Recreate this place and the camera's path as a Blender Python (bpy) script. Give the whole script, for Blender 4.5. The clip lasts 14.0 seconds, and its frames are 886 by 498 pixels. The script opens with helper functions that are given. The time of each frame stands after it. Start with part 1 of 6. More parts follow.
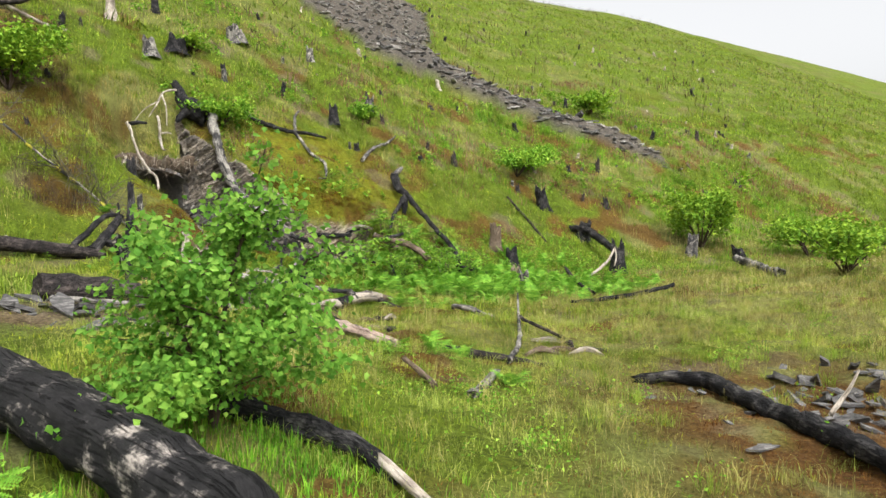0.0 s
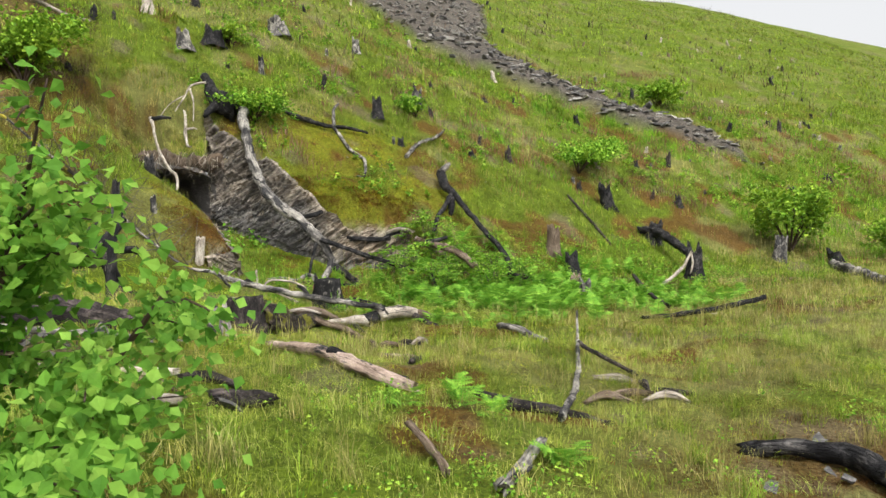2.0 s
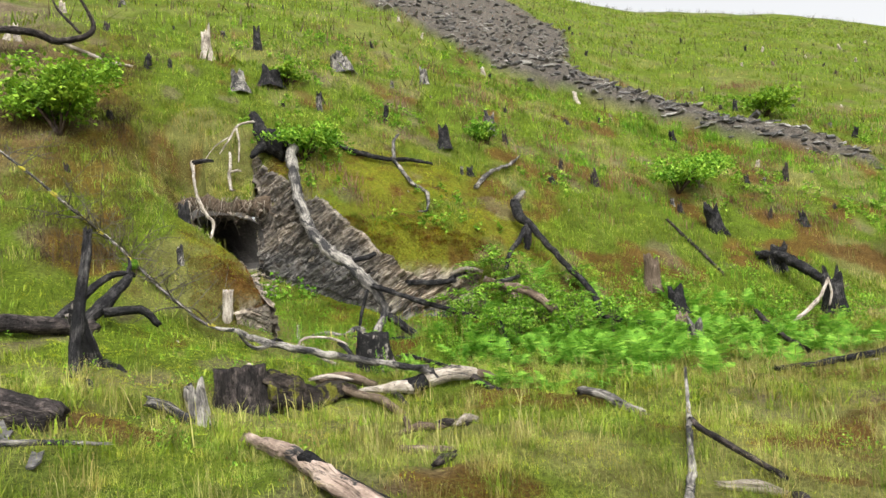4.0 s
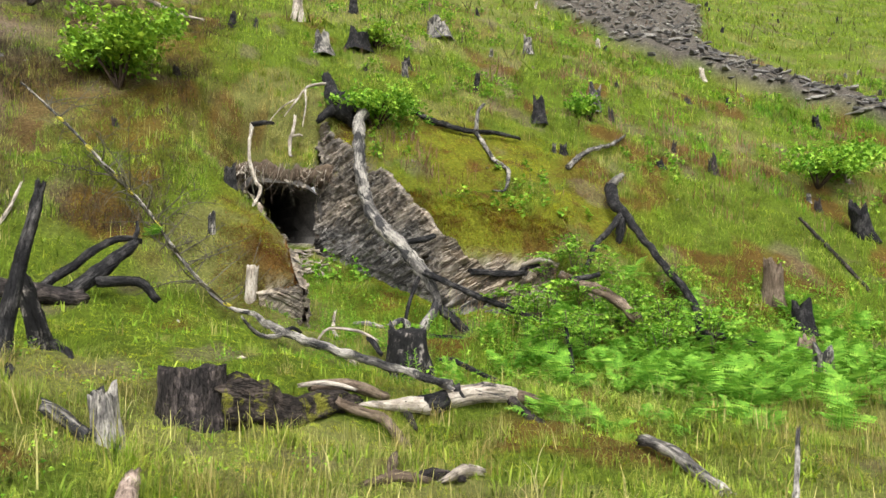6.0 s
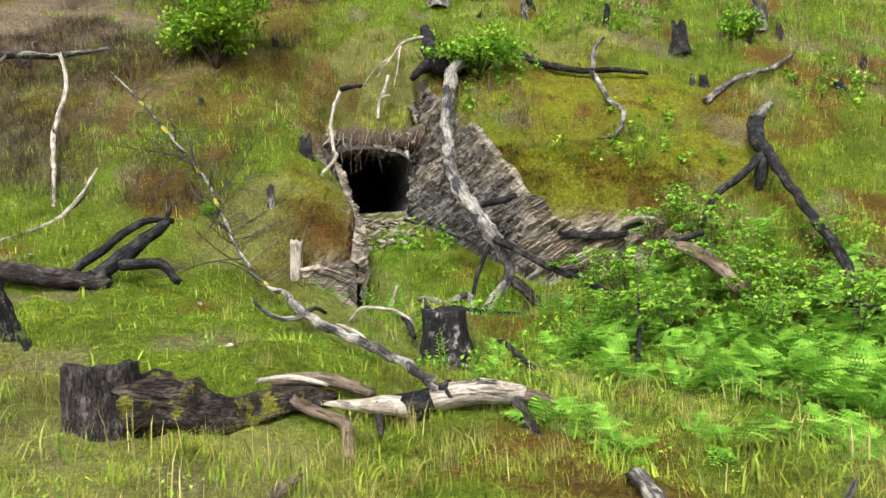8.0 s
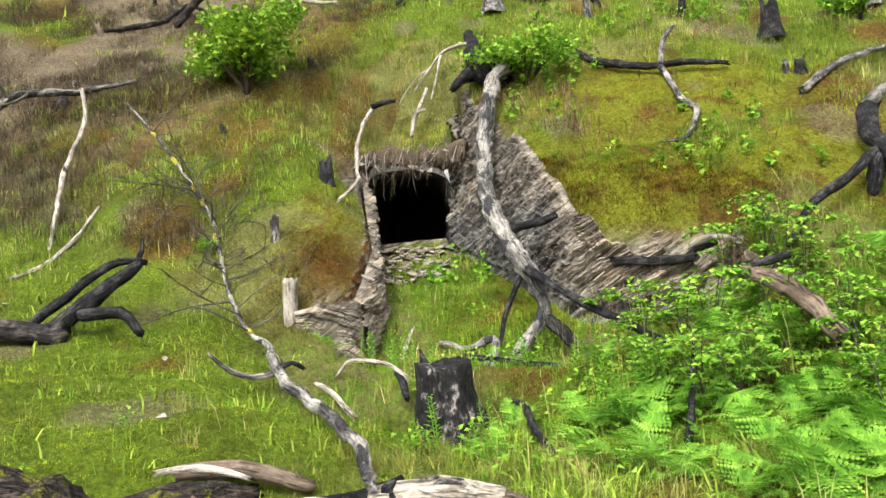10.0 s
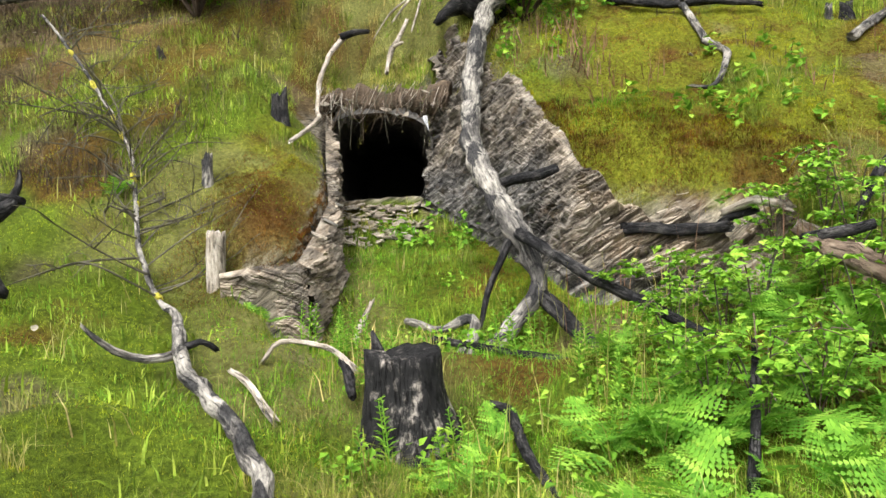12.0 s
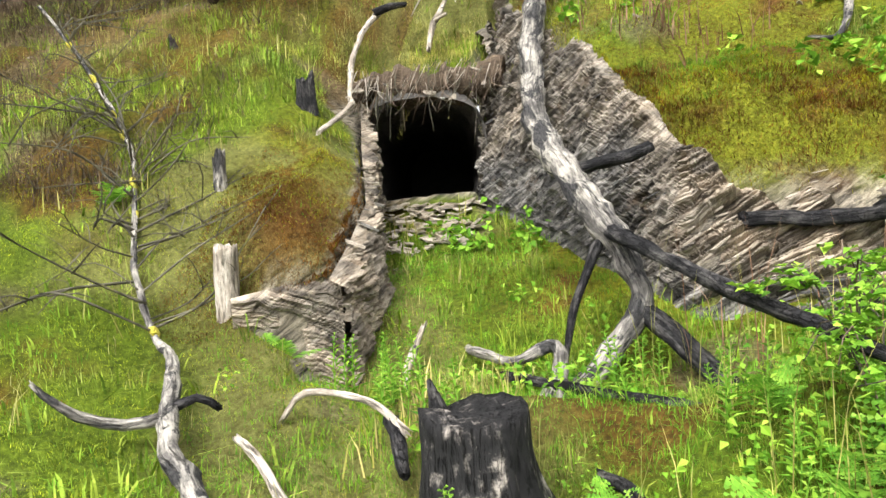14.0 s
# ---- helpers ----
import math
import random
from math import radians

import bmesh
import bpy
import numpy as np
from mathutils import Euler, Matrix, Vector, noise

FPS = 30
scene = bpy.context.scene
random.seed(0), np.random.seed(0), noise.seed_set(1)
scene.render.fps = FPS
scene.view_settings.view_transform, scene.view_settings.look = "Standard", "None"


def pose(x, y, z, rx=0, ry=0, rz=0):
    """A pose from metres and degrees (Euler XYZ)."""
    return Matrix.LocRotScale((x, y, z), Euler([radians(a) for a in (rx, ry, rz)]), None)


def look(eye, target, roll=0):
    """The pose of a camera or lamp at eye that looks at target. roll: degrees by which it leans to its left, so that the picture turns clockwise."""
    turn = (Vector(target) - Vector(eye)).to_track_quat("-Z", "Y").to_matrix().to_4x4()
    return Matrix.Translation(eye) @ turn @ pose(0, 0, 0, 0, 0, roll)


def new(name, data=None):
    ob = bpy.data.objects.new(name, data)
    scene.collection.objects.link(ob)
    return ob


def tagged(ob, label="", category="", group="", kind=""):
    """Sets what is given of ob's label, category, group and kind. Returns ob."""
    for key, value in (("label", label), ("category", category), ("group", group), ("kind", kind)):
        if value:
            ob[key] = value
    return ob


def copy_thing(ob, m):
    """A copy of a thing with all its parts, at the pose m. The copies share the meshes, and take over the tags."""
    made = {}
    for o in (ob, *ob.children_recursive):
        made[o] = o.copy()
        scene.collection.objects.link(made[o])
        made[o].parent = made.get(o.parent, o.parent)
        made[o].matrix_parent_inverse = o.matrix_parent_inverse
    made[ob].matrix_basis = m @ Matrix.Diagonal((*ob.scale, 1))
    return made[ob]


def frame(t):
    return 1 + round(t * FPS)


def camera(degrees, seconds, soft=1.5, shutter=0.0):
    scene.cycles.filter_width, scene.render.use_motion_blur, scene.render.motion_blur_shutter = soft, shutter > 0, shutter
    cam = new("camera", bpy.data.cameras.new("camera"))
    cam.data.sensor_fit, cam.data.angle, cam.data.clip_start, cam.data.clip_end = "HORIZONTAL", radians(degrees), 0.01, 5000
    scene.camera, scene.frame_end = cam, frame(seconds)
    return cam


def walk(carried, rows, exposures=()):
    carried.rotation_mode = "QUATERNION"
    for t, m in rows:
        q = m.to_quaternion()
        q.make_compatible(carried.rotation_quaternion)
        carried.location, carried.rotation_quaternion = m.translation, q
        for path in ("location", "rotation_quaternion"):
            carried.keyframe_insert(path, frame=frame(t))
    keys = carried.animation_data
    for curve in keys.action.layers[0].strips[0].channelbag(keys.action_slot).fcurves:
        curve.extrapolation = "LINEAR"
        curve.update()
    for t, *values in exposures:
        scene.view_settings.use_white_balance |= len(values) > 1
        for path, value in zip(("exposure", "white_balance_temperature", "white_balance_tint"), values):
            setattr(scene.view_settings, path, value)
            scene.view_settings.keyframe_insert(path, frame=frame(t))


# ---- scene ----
cam = camera(65.7, 14.0)
PATH = [
    (0, (0.558, 0.209, 1.158), (0.478, 2.207, 1.108), -0.1),
    (0.3, (0.595, 0.555, 1.132), (0.492, 2.55, 1.047), 6.2),
    (0.5, (0.63, 0.779, 1.106), (0.272, 2.747, 1.09), 7.6),
    (1, (0.699, 1.281, 1.11), (0.298, 3.24, 1.068), 2.3),
    (1.5, (0.735, 1.692, 1.199), (0.39, 3.662, 1.157), -2.3),
    (2, (0.769, 2.324, 1.23), (0.509, 4.307, 1.181), -0.3),
    (2.5, (0.855, 2.945, 1.201), (0.744, 4.942, 1.196), -0.1),
    (3, (0.794, 3.525, 1.144), (0.493, 5.502, 1.112), -2.7),
    (3.5, (0.99, 4.212, 1.185), (0.527, 6.157, 1.137), -0.9),
    (4, (0.981, 4.827, 1.222), (0.443, 6.752, 1.296), -3.2),
    (4.2, (1.005, 5.045, 1.176), (0.444, 6.963, 1.252), -1.5),
    (6.3, (1.329, 7.437, 1.35), (0.408, 9.212, 1.38), -0.8),
    (6.5, (1.579, 7.711, 1.385), (0.55, 9.426, 1.417), -4.0),
    (7, (1.811, 8.198, 1.33), (0.787, 9.915, 1.258), 1.6),
    (7.2, (1.965, 8.487, 1.326), (0.732, 10.06, 1.26), -0.0),
    (9.3, (2.344, 10.674, 1.313), (0.925, 12.081, 1.228), -1.6),
    (9.5, (2.257, 10.902, 1.276), (0.846, 12.316, 1.16), 1.4),
    (9.8, (1.995, 11.244, 1.336), (0.458, 12.522, 1.27), -2.5),
    (10, (1.86, 11.429, 1.351), (0.29, 12.667, 1.361), -4.0),
    (10.5, (1.622, 11.766, 1.332), (0.011, 12.949, 1.396), -6.6),
    (11, (1.386, 12.036, 1.329), (-0.303, 13.106, 1.363), -5.4),
    (11.5, (1.021, 12.318, 1.281), (-0.577, 13.52, 1.291), -3.4),
    (12, (0.563, 12.58, 1.197), (-0.974, 13.857, 1.119), -1.5),
    (12.5, (0.124, 12.928, 1.224), (-1.369, 14.257, 1.142), -0.8),
    (13, (-0.335, 13.188, 1.22), (-1.862, 14.479, 1.166), -3.5),
    (13.5, (-0.59, 13.342, 1.239), (-2.224, 14.494, 1.226), -3.0),
    (14, (-0.653, 13.359, 1.22), (-2.27, 14.533, 1.144), -3.9),
]
walk(cam, [(t, look(eye, target, roll)) for t, eye, target, roll in PATH],
     [(0.0, 0.38), (0.5, 0.26), (1.0, 0.25), (2.0, 0.28), (3.0, 0.22), (4.0, 0.38), (7.0, 0.43), (9.5, 0.65), (11.0, 0.69), (12.5, 0.59), (14.0, 0.88)])

# ---- sky and light: a bright overcast day ----
world = bpy.data.worlds.new("overcast_sky")
scene.world = world
world.use_nodes = True
wn, wl = world.node_tree.nodes, world.node_tree.links
wn.clear()
sky = wn.new("ShaderNodeTexSky")
sky.sky_type, sky.sun_disc = "NISHITA", False
sky.sun_elevation, sky.sun_rotation = radians(55), radians(150)
sky.air_density, sky.dust_density, sky.ozone_density = 1.0, 6.0, 1.0
pale = wn.new("ShaderNodeHueSaturation")
pale.inputs["Saturation"].default_value = 0.08
background = wn.new("ShaderNodeBackground")
background.inputs["Strength"].default_value = 0.24
sky_out = wn.new("ShaderNodeOutputWorld")
wl.new(sky.outputs[0], pale.inputs["Color"])
wl.new(pale.outputs[0], background.inputs["Color"])
wl.new(background.outputs[0], sky_out.inputs[0])
sun_data = bpy.data.lights.new("sun", "SUN")
sun_data.energy, sun_data.angle, sun_data.color = 1.4, radians(20), (1.0, 0.98, 0.95)
sun = new("sun", sun_data)
sun.matrix_world = look((4.0, -6.9, 11.4), (0, 0, 0))

# ---- the lie of the land ----
# s runs straight up the slope from its foot, r along the foot
S0, UP, ALONG = (0.1, 18.5), (-0.6, 0.8), (0.8, 0.6)


def to_sr(x, y):
    dx, dy = x - S0[0], y - S0[1]
    return dx * UP[0] + dy * UP[1], dx * ALONG[0] + dy * ALONG[1]


def to_xy(s, r):
    return S0[0] + s * UP[0] + r * ALONG[0], S0[1] + s * UP[1] + r * ALONG[1]


def softplus(v, w):
    return w * np.logaddexp(0.0, v / w)


def step(v, a, b):
    q = np.clip((v - a) / (b - a), 0.0, 1.0)
    return q * q * (3 - 2 * q)


def lattice(ix, iy, seed):
    h = (ix.astype(np.int64) * 374761393 + iy.astype(np.int64) * 668265263 + seed * 974634721) & 0x7FFFFFFF
    h = ((h ^ (h >> 13)) * 1274126177) & 0x7FFFFFFF
    return ((h ^ (h >> 16)) & 0xFFFF) / 65535.0


def vnoise(x, y, seed=0):
    """Smooth value noise from 0 to 1, one cell a unit."""
    x, y = np.asarray(x, float), np.asarray(y, float)
    ix, iy = np.floor(x), np.floor(y)
    fx, fy = x - ix, y - iy
    fx, fy = fx * fx * (3 - 2 * fx), fy * fy * (3 - 2 * fy)
    a, b = lattice(ix, iy, seed), lattice(ix + 1, iy, seed)
    c, d = lattice(ix, iy + 1, seed), lattice(ix + 1, iy + 1, seed)
    return (a + (b - a) * fx) * (1 - fy) + (c + (d - c) * fx) * fy


def fbm(x, y, seed=0, octaves=3):
    total, amp = 0.0, 0.5
    for k in range(octaves):
        total = total + amp * vnoise(x * 2 ** k, y * 2 ** k, seed + k)
        amp *= 0.5
    return total / (1 - 0.5 ** octaves)


def cut_left(s):
    """Left edge of the cut's floor, by s."""
    return np.interp(s, (1.07, 2.26, 3.5, 4.75), (-6.01, -6.18, -6.72, -7.2))


def bank_edge(s):
    """Height of the turf's edge along the cut's left wall, by s."""
    return np.interp(s, (1.07, 2.2, 3.3, 4.75, 5.6, 7.0), (0.86, 1.50, 2.05, 2.85, 3.6, 5.2))


def cut_face(r):
    """Foot of the rock face on the cut's other side, by r: it runs in to the mouth of the hole."""
    return np.minimum(MOUTH, 2.05 + 1.16 * np.maximum(0.0, -(r + 3.4)))


def trench_floor(s):
    return np.interp(s, (0.6, 1.07, 2.46, 3.9, 4.75), (-0.02, 0.02, 0.62, 1.12, 1.48))


MOUTH = 4.75


def smooth_land(x, y):
    """Height of the ground without its small hummocks and without the cut."""
    s, r = to_sr(x, y)
    bench = -0.57 + 0.13 * softplus(2.5 - np.maximum(x, -12.0), 0.8) + 0.08 * softplus(np.minimum(x, 30.0) - 3.0, 1.0)
    rim = 80.0 + 0.10 * np.clip(r, -60, 200)
    rise = 0.66 * softplus(s, 0.8) - 0.13 * softplus(s - 9.0, 3.0) - 0.42 * softplus(s - rim, 6.0)
    fall = -0.30 * softplus(-s - 30.0, 6.0) + 0.24 * softplus(-s - 90.0, 10.0)
    far = 0.5 * (fbm(x / 9.0, y / 9.0, 5) - 0.5) * step(s, 4.0, 16.0) * 2.0
    shoulder = 0.4 * softplus(-np.clip(r, -70, 0) - 15.0, 3.0) * step(s, -3.0, 7.0)
    return bench + rise + fall + far + shoulder


def short_bumps(s, r):
    return step(s, -4.5, -3.0) * (1 - step(s, 3.0, 4.0)) * step(-r, 5.0, 6.0)


def turf(x, y):
    """Height of the ground before the cut was dug."""
    x, y = np.asarray(x, float), np.asarray(y, float)
    s, r = to_sr(x, y)
    z = smooth_land(x, y)
    z = z + 0.22 * (fbm(x / 1.3, y / 1.3, 11) - 0.5) + 0.13 * (fbm(x / 0.30, y / 0.30, 17) - 0.5)
    # mossy shoulder beside the cut
    z = z + 0.16 * (fbm(s / 0.5, r / 0.7, 195) - 0.5) * short_bumps(s, r)
    z = z + 0.32 * np.exp(-((s - 1.7) / 0.9) ** 2 - ((r + 2.6) / 1.1) ** 2)
    z = z + 0.46 * (fbm(x / 0.55, y / 0.55, 141) - 0.5) * np.exp(-((s - 3.8) / 1.9) ** 2 - ((r + 2.2) / 2.4) ** 2)
    z = z - 0.22 * np.exp(-((s - 0.5) / 0.7) ** 2 - ((r + 6.9) / 0.8) ** 2)
    z = z + 0.3 * np.exp(-((x + 1.6) / 1.3) ** 2 - ((y - 4.6) / 2.4) ** 2)
    z = z - 0.62 * np.exp(-((s + 0.2) / 1.25) ** 2 - ((r + 4.15) / 1.25) ** 2)
    z = z - 0.42 * np.exp(-((x + 2.2) / 1.9) ** 2 - ((y - 12.6) / 2.6) ** 2) - 0.36 * np.exp(-((x + 5.6) / 1.7) ** 2 - ((y - 14.35) / 0.9) ** 2)
    z = z - 0.35 * np.exp(-((s - 3.1) / 1.0) ** 2 - ((r + 6.9) / 0.7) ** 2)
    # the ground falls away before the outcrop at the cut's corner
    z = z - 0.42 * np.exp(-((x + 4.75) / 0.75) ** 2 - ((y - 15.55) / 0.55) ** 2)
    d, t = (s - 1.07) * -0.795 + (r + 6.01) * 0.606, ((s - 0.62) * 0.606 + (r + 6.60) * 0.795) / 0.742
    span = step(t, -0.5, 0.0) * (1 - step(t, 1.0, 1.3))
    foot = np.minimum(z, 0.60 - 0.72 * np.clip(t, 0, 1) + 0.08 * np.maximum(d, 0))
    z = np.where(d > -0.02, z + (foot - z) * span * np.exp(-(np.maximum(d, 0) / 0.7) ** 2), z)
    z = np.where((d <= -0.02) & (t < 1.05), z + (np.minimum(z, 0.86 - 0.9 * d) - z) * span, z)
    z = z + 0.14 * np.exp(-((s - 1.35) / 0.35) ** 2 - ((r + 6.6) / 0.3) ** 2)
    # and slopes down to the edge of the cut's left wall
    beside = np.where((s > 1.0) & (s < 7.0) & (r < cut_left(s) + 0.4), step(s, 1.0, 1.2) * (1 - step(s, 5.4, 7.0)), 0.0)
    z = z + (np.minimum(z, bank_edge(s) + 0.85 * np.maximum(cut_left(s) - r, 0.0)) - z) * beside
    # trodden steps along the slope
    z = z + 0.34 * (fbm(s / 0.55, r / 2.1, 171) - 0.5) * step(s, 3.0, 6.5) * (1 - 0.6 * step(s, 12.0, 22.0))
    z = z + 0.045 * (fbm(x / 0.13, y / 0.13, 173, 2) - 0.5) * (1 - step(s, 7.0, 10.0))
    # the turf sags over the mouth
    z = z - 0.8 * np.exp(-((s - 4.9) / 1.0) ** 2 - ((r + 6.3) / 1.1) ** 2)
    return z


def land(x, y):
    """Height of the ground."""
    x, y = np.asarray(x, float), np.asarray(y, float)
    s, r = to_sr(x, y)
    z = turf(x, y)
    rough = 0.10 * (fbm(s * 3.1, r * 3.1, 23) - 0.5)
    steep = 1.9 + 7.0 * step(-r, 5.65, 5.85)
    wall = np.maximum((cut_left(s) - r) * 12.0, (s - cut_face(r)) * steep)
    wall = np.maximum(wall, (r + 2.1) * 1.3)
    cut = trench_floor(s) + rough + softplus(wall, 0.06) * (1.0 + 0.5 * rough)
    k = step(s, 0.0, 0.9)
    cut = cut * k + (z + 0.05) * (1 - k)
    return np.where(cut < z, cut, z)

# ---- materials ----
class Nodes:
    """A node material under construction."""

    def __init__(self, name, rough=0.9, specular=0.2, grain=False):
        self.mat = bpy.data.materials.new(name)
        self.mat.use_nodes = True
        self.tree = self.mat.node_tree
        self.shader = self.tree.nodes["Principled BSDF"]
        self.shader.inputs["Roughness"].default_value = rough
        self.shader.inputs["Specular IOR Level"].default_value = specular
        self.coord = self.tree.nodes.new("ShaderNodeTexCoord").outputs["Object"]
        if grain:
            a = self.tree.nodes.new("ShaderNodeAttribute")
            a.attribute_name = "grain"
            self.coord = a.outputs["Vector"]

    def link(self, a, b):
        self.tree.links.new(a, b)

    def bedding(self, thin):
        """Coordinates squeezed across rock layers that rise along the cut."""
        m = self.tree.nodes.new("ShaderNodeMapping")
        m.vector_type = 'TEXTURE'
        up = Vector((-0.59 * 0.57, -0.81 * 0.57, 0.82))
        m.inputs["Rotation"].default_value = Vector((0, 0, 1)).rotation_difference(up).to_euler()
        m.inputs["Scale"].default_value = (1, 1, 1 / thin)
        self.link(self.tree.nodes.new("ShaderNodeTexCoord").outputs["Object"], m.inputs["Vector"])
        return m.outputs["Vector"]

    def stretched(self, scale):
        m = self.tree.nodes.new("ShaderNodeMapping")
        m.inputs["Scale"].default_value = scale
        self.link(self.coord, m.inputs["Vector"])
        return m.outputs[0]

    def noise(self, scale, detail=4.0, rough=0.6, vector=None, warp=0.0):
        n = self.tree.nodes.new("ShaderNodeTexNoise")
        n.inputs["Scale"].default_value, n.inputs["Detail"].default_value = scale, detail
        n.inputs["Roughness"].default_value, n.inputs["Distortion"].default_value = rough, warp
        self.link(vector or self.coord, n.inputs["Vector"])
        return n.outputs["Fac"]

    def ramp(self, fac, *stops):
        n = self.tree.nodes.new("ShaderNodeValToRGB")
        els = n.color_ramp.elements
        while len(els) < len(stops):
            els.new(0.5)
        for e, (at, colour) in zip(els, stops):
            e.position = at
            e.color = (*colour, 1) if not isinstance(colour, (int, float)) else (colour, colour, colour, 1)
        self.link(fac, n.inputs["Fac"])
        return n.outputs["Color"]

    def mix(self, fac, a, b, how="MIX"):
        n = self.tree.nodes.new("ShaderNodeMix")
        n.data_type, n.blend_type = "RGBA", how
        for socket, value in ((n.inputs[0], fac), (n.inputs[6], a), (n.inputs[7], b)):
            if isinstance(value, (int, float)):
                socket.default_value = value if socket == n.inputs[0] else (value, value, value, 1)
            elif isinstance(value, tuple):
                socket.default_value = (*value, 1)
            else:
                self.link(value, socket)
        return n.outputs[2]

    def attribute(self, name):
        n = self.tree.nodes.new("ShaderNodeAttribute")
        n.attribute_name = name
        return n.outputs["Fac"]

    def island(self):
        return self.tree.nodes.new("ShaderNodeNewGeometry").outputs["Random Per Island"]

    def piece(self):
        return self.tree.nodes.new("ShaderNodeObjectInfo").outputs["Random"]

    def bump(self, height, strength, distance):
        n = self.tree.nodes.new("ShaderNodeBump")
        n.inputs["Strength"].default_value, n.inputs["Distance"].default_value = strength, distance
        self.link(height, n.inputs["Height"])
        self.link(n.outputs[0], self.shader.inputs["Normal"])

    def done(self, colour, rough=None):
        self.link(colour, self.shader.inputs["Base Color"])
        if rough is not None:
            self.link(rough, self.shader.inputs["Roughness"])
        return self.mat


def ground_material():
    n = Nodes("moss_and_turf", 0.95, 0.1)
    fine = n.noise(22, 4, 0.7)
    grain = n.noise(90, 3, 0.7)
    green = n.ramp(fine, (0.3, (0.045, 0.068, 0.007)), (0.55, (0.120, 0.175, 0.014)), (0.75, (0.220, 0.285, 0.028)))
    brown = n.ramp(fine, (0.3, (0.050, 0.025, 0.010)), (0.55, (0.150, 0.072, 0.018)), (0.75, (0.260, 0.160, 0.050)))
    straw = n.ramp(fine, (0.3, (0.11, 0.105, 0.030)), (0.7, (0.29, 0.28, 0.10)))
    soil = n.ramp(fine, (0.3, (0.05, 0.038, 0.025)), (0.55, (0.20, 0.155, 0.10)), (0.8, (0.38, 0.32, 0.23)))
    layers = n.noise(2.2, 6, 0.72, n.bedding(7), 0.7)
    rock = n.ramp(layers, (0.38, (0.03, 0.028, 0.025)), (0.46, (0.13, 0.115, 0.095)), (0.56, (0.31, 0.27, 0.215)), (0.70, (0.54, 0.48, 0.39)))
    slate = n.ramp(n.noise(11, 6, 0.75), (0.34, (0.035, 0.033, 0.032)), (0.52, (0.12, 0.105, 0.09)), (0.72, (0.30, 0.26, 0.21)))
    colour = n.mix(n.attribute("straw"), green, straw)
    colour = n.mix(n.attribute("rust"), colour, brown)
    colour = n.mix(n.attribute("moss"), colour, n.mix(n.ramp(n.noise(1.7, 3, 0.6), (0.52, 0.0), (0.68, 1.0)), n.ramp(fine, (0.3, (0.085, 0.085, 0.010)), (0.55, (0.20, 0.215, 0.018)), (0.75, (0.36, 0.37, 0.04))), brown))
    colour = n.mix(n.attribute("bare"), colour, soil)
    colour = n.mix(n.attribute("slate"), colour, slate)
    colour = n.mix(n.attribute("rock"), colour, rock)
    colour = n.mix(0.5, colour, n.ramp(grain, (0.3, 0.25), (0.7, 1.0)), "MULTIPLY")
    colour = n.mix(0.6, colour, n.ramp(n.noise(1.25, 5, 0.7), (0.36, (0.58, 0.55, 0.46)), (0.50, (0.98, 0.98, 0.95)), (0.62, (1.25, 1.25, 1.12))), "MULTIPLY")
    height = n.mix(n.attribute("rock"), n.mix(0.5, fine, grain), n.mix(0.3, layers, fine))
    n.bump(height, 0.9, 0.07)
    return n.done(colour)


def blade_material(name, dark, mid, pale, translucent=0.22, patchy=1.0):
    n = Nodes(name, 0.65, 0.12)
    colour = n.ramp(n.island(), (0.0, dark), (0.5, mid), (1.0, pale))
    olive = n.ramp(n.noise(0.75, 3, 0.6), (0.40, 0.0), (0.60, 1.0))
    colour = n.mix(olive, colour, n.mix(1.0, colour, (1.05, 0.95, 0.90), "MULTIPLY"))
    tawny = n.ramp(n.noise(1.9, 4, 0.65), (0.56, 0.0), (0.70, 0.35 * patchy))
    colour = n.mix(tawny, colour, n.mix(1.0, colour, (1.18, 0.72, 0.75), "MULTIPLY"))
    patch = n.noise(4.6, 5, 0.75)
    colour = n.mix(0.35 + 0.5 * patchy, colour, n.ramp(patch, (0.36, (0.25, 0.25, 0.24)), (0.52, (0.92, 0.92, 0.92)), (0.68, (1.2, 1.12, 1.0))), "MULTIPLY")
    broad = n.ramp(n.noise(1.25, 5, 0.7), (0.36, (0.58, 0.55, 0.46)), (0.50, (0.98, 0.98, 0.95)), (0.62, (1.25, 1.25, 1.12)))
    colour = n.mix(0.8 * patchy, colour, broad, "MULTIPLY")
    field = n.ramp(n.noise(0.23, 5, 0.65), (0.38, (0.72, 0.66, 0.58)), (0.50, (1.0, 1.0, 1.0)), (0.62, (1.12, 1.15, 1.0)))
    colour = n.mix(0.85 * patchy, colour, field, "MULTIPLY")
    thin = n.tree.nodes.new("ShaderNodeBsdfTranslucent")
    n.link(colour, thin.inputs["Color"])
    both = n.tree.nodes.new("ShaderNodeMixShader")
    both.inputs[0].default_value = translucent
    n.link(n.shader.outputs[0], both.inputs[1])
    n.link(thin.outputs[0], both.inputs[2])
    n.link(both.outputs[0], n.tree.nodes["Material Output"].inputs["Surface"])
    return n.done(colour)


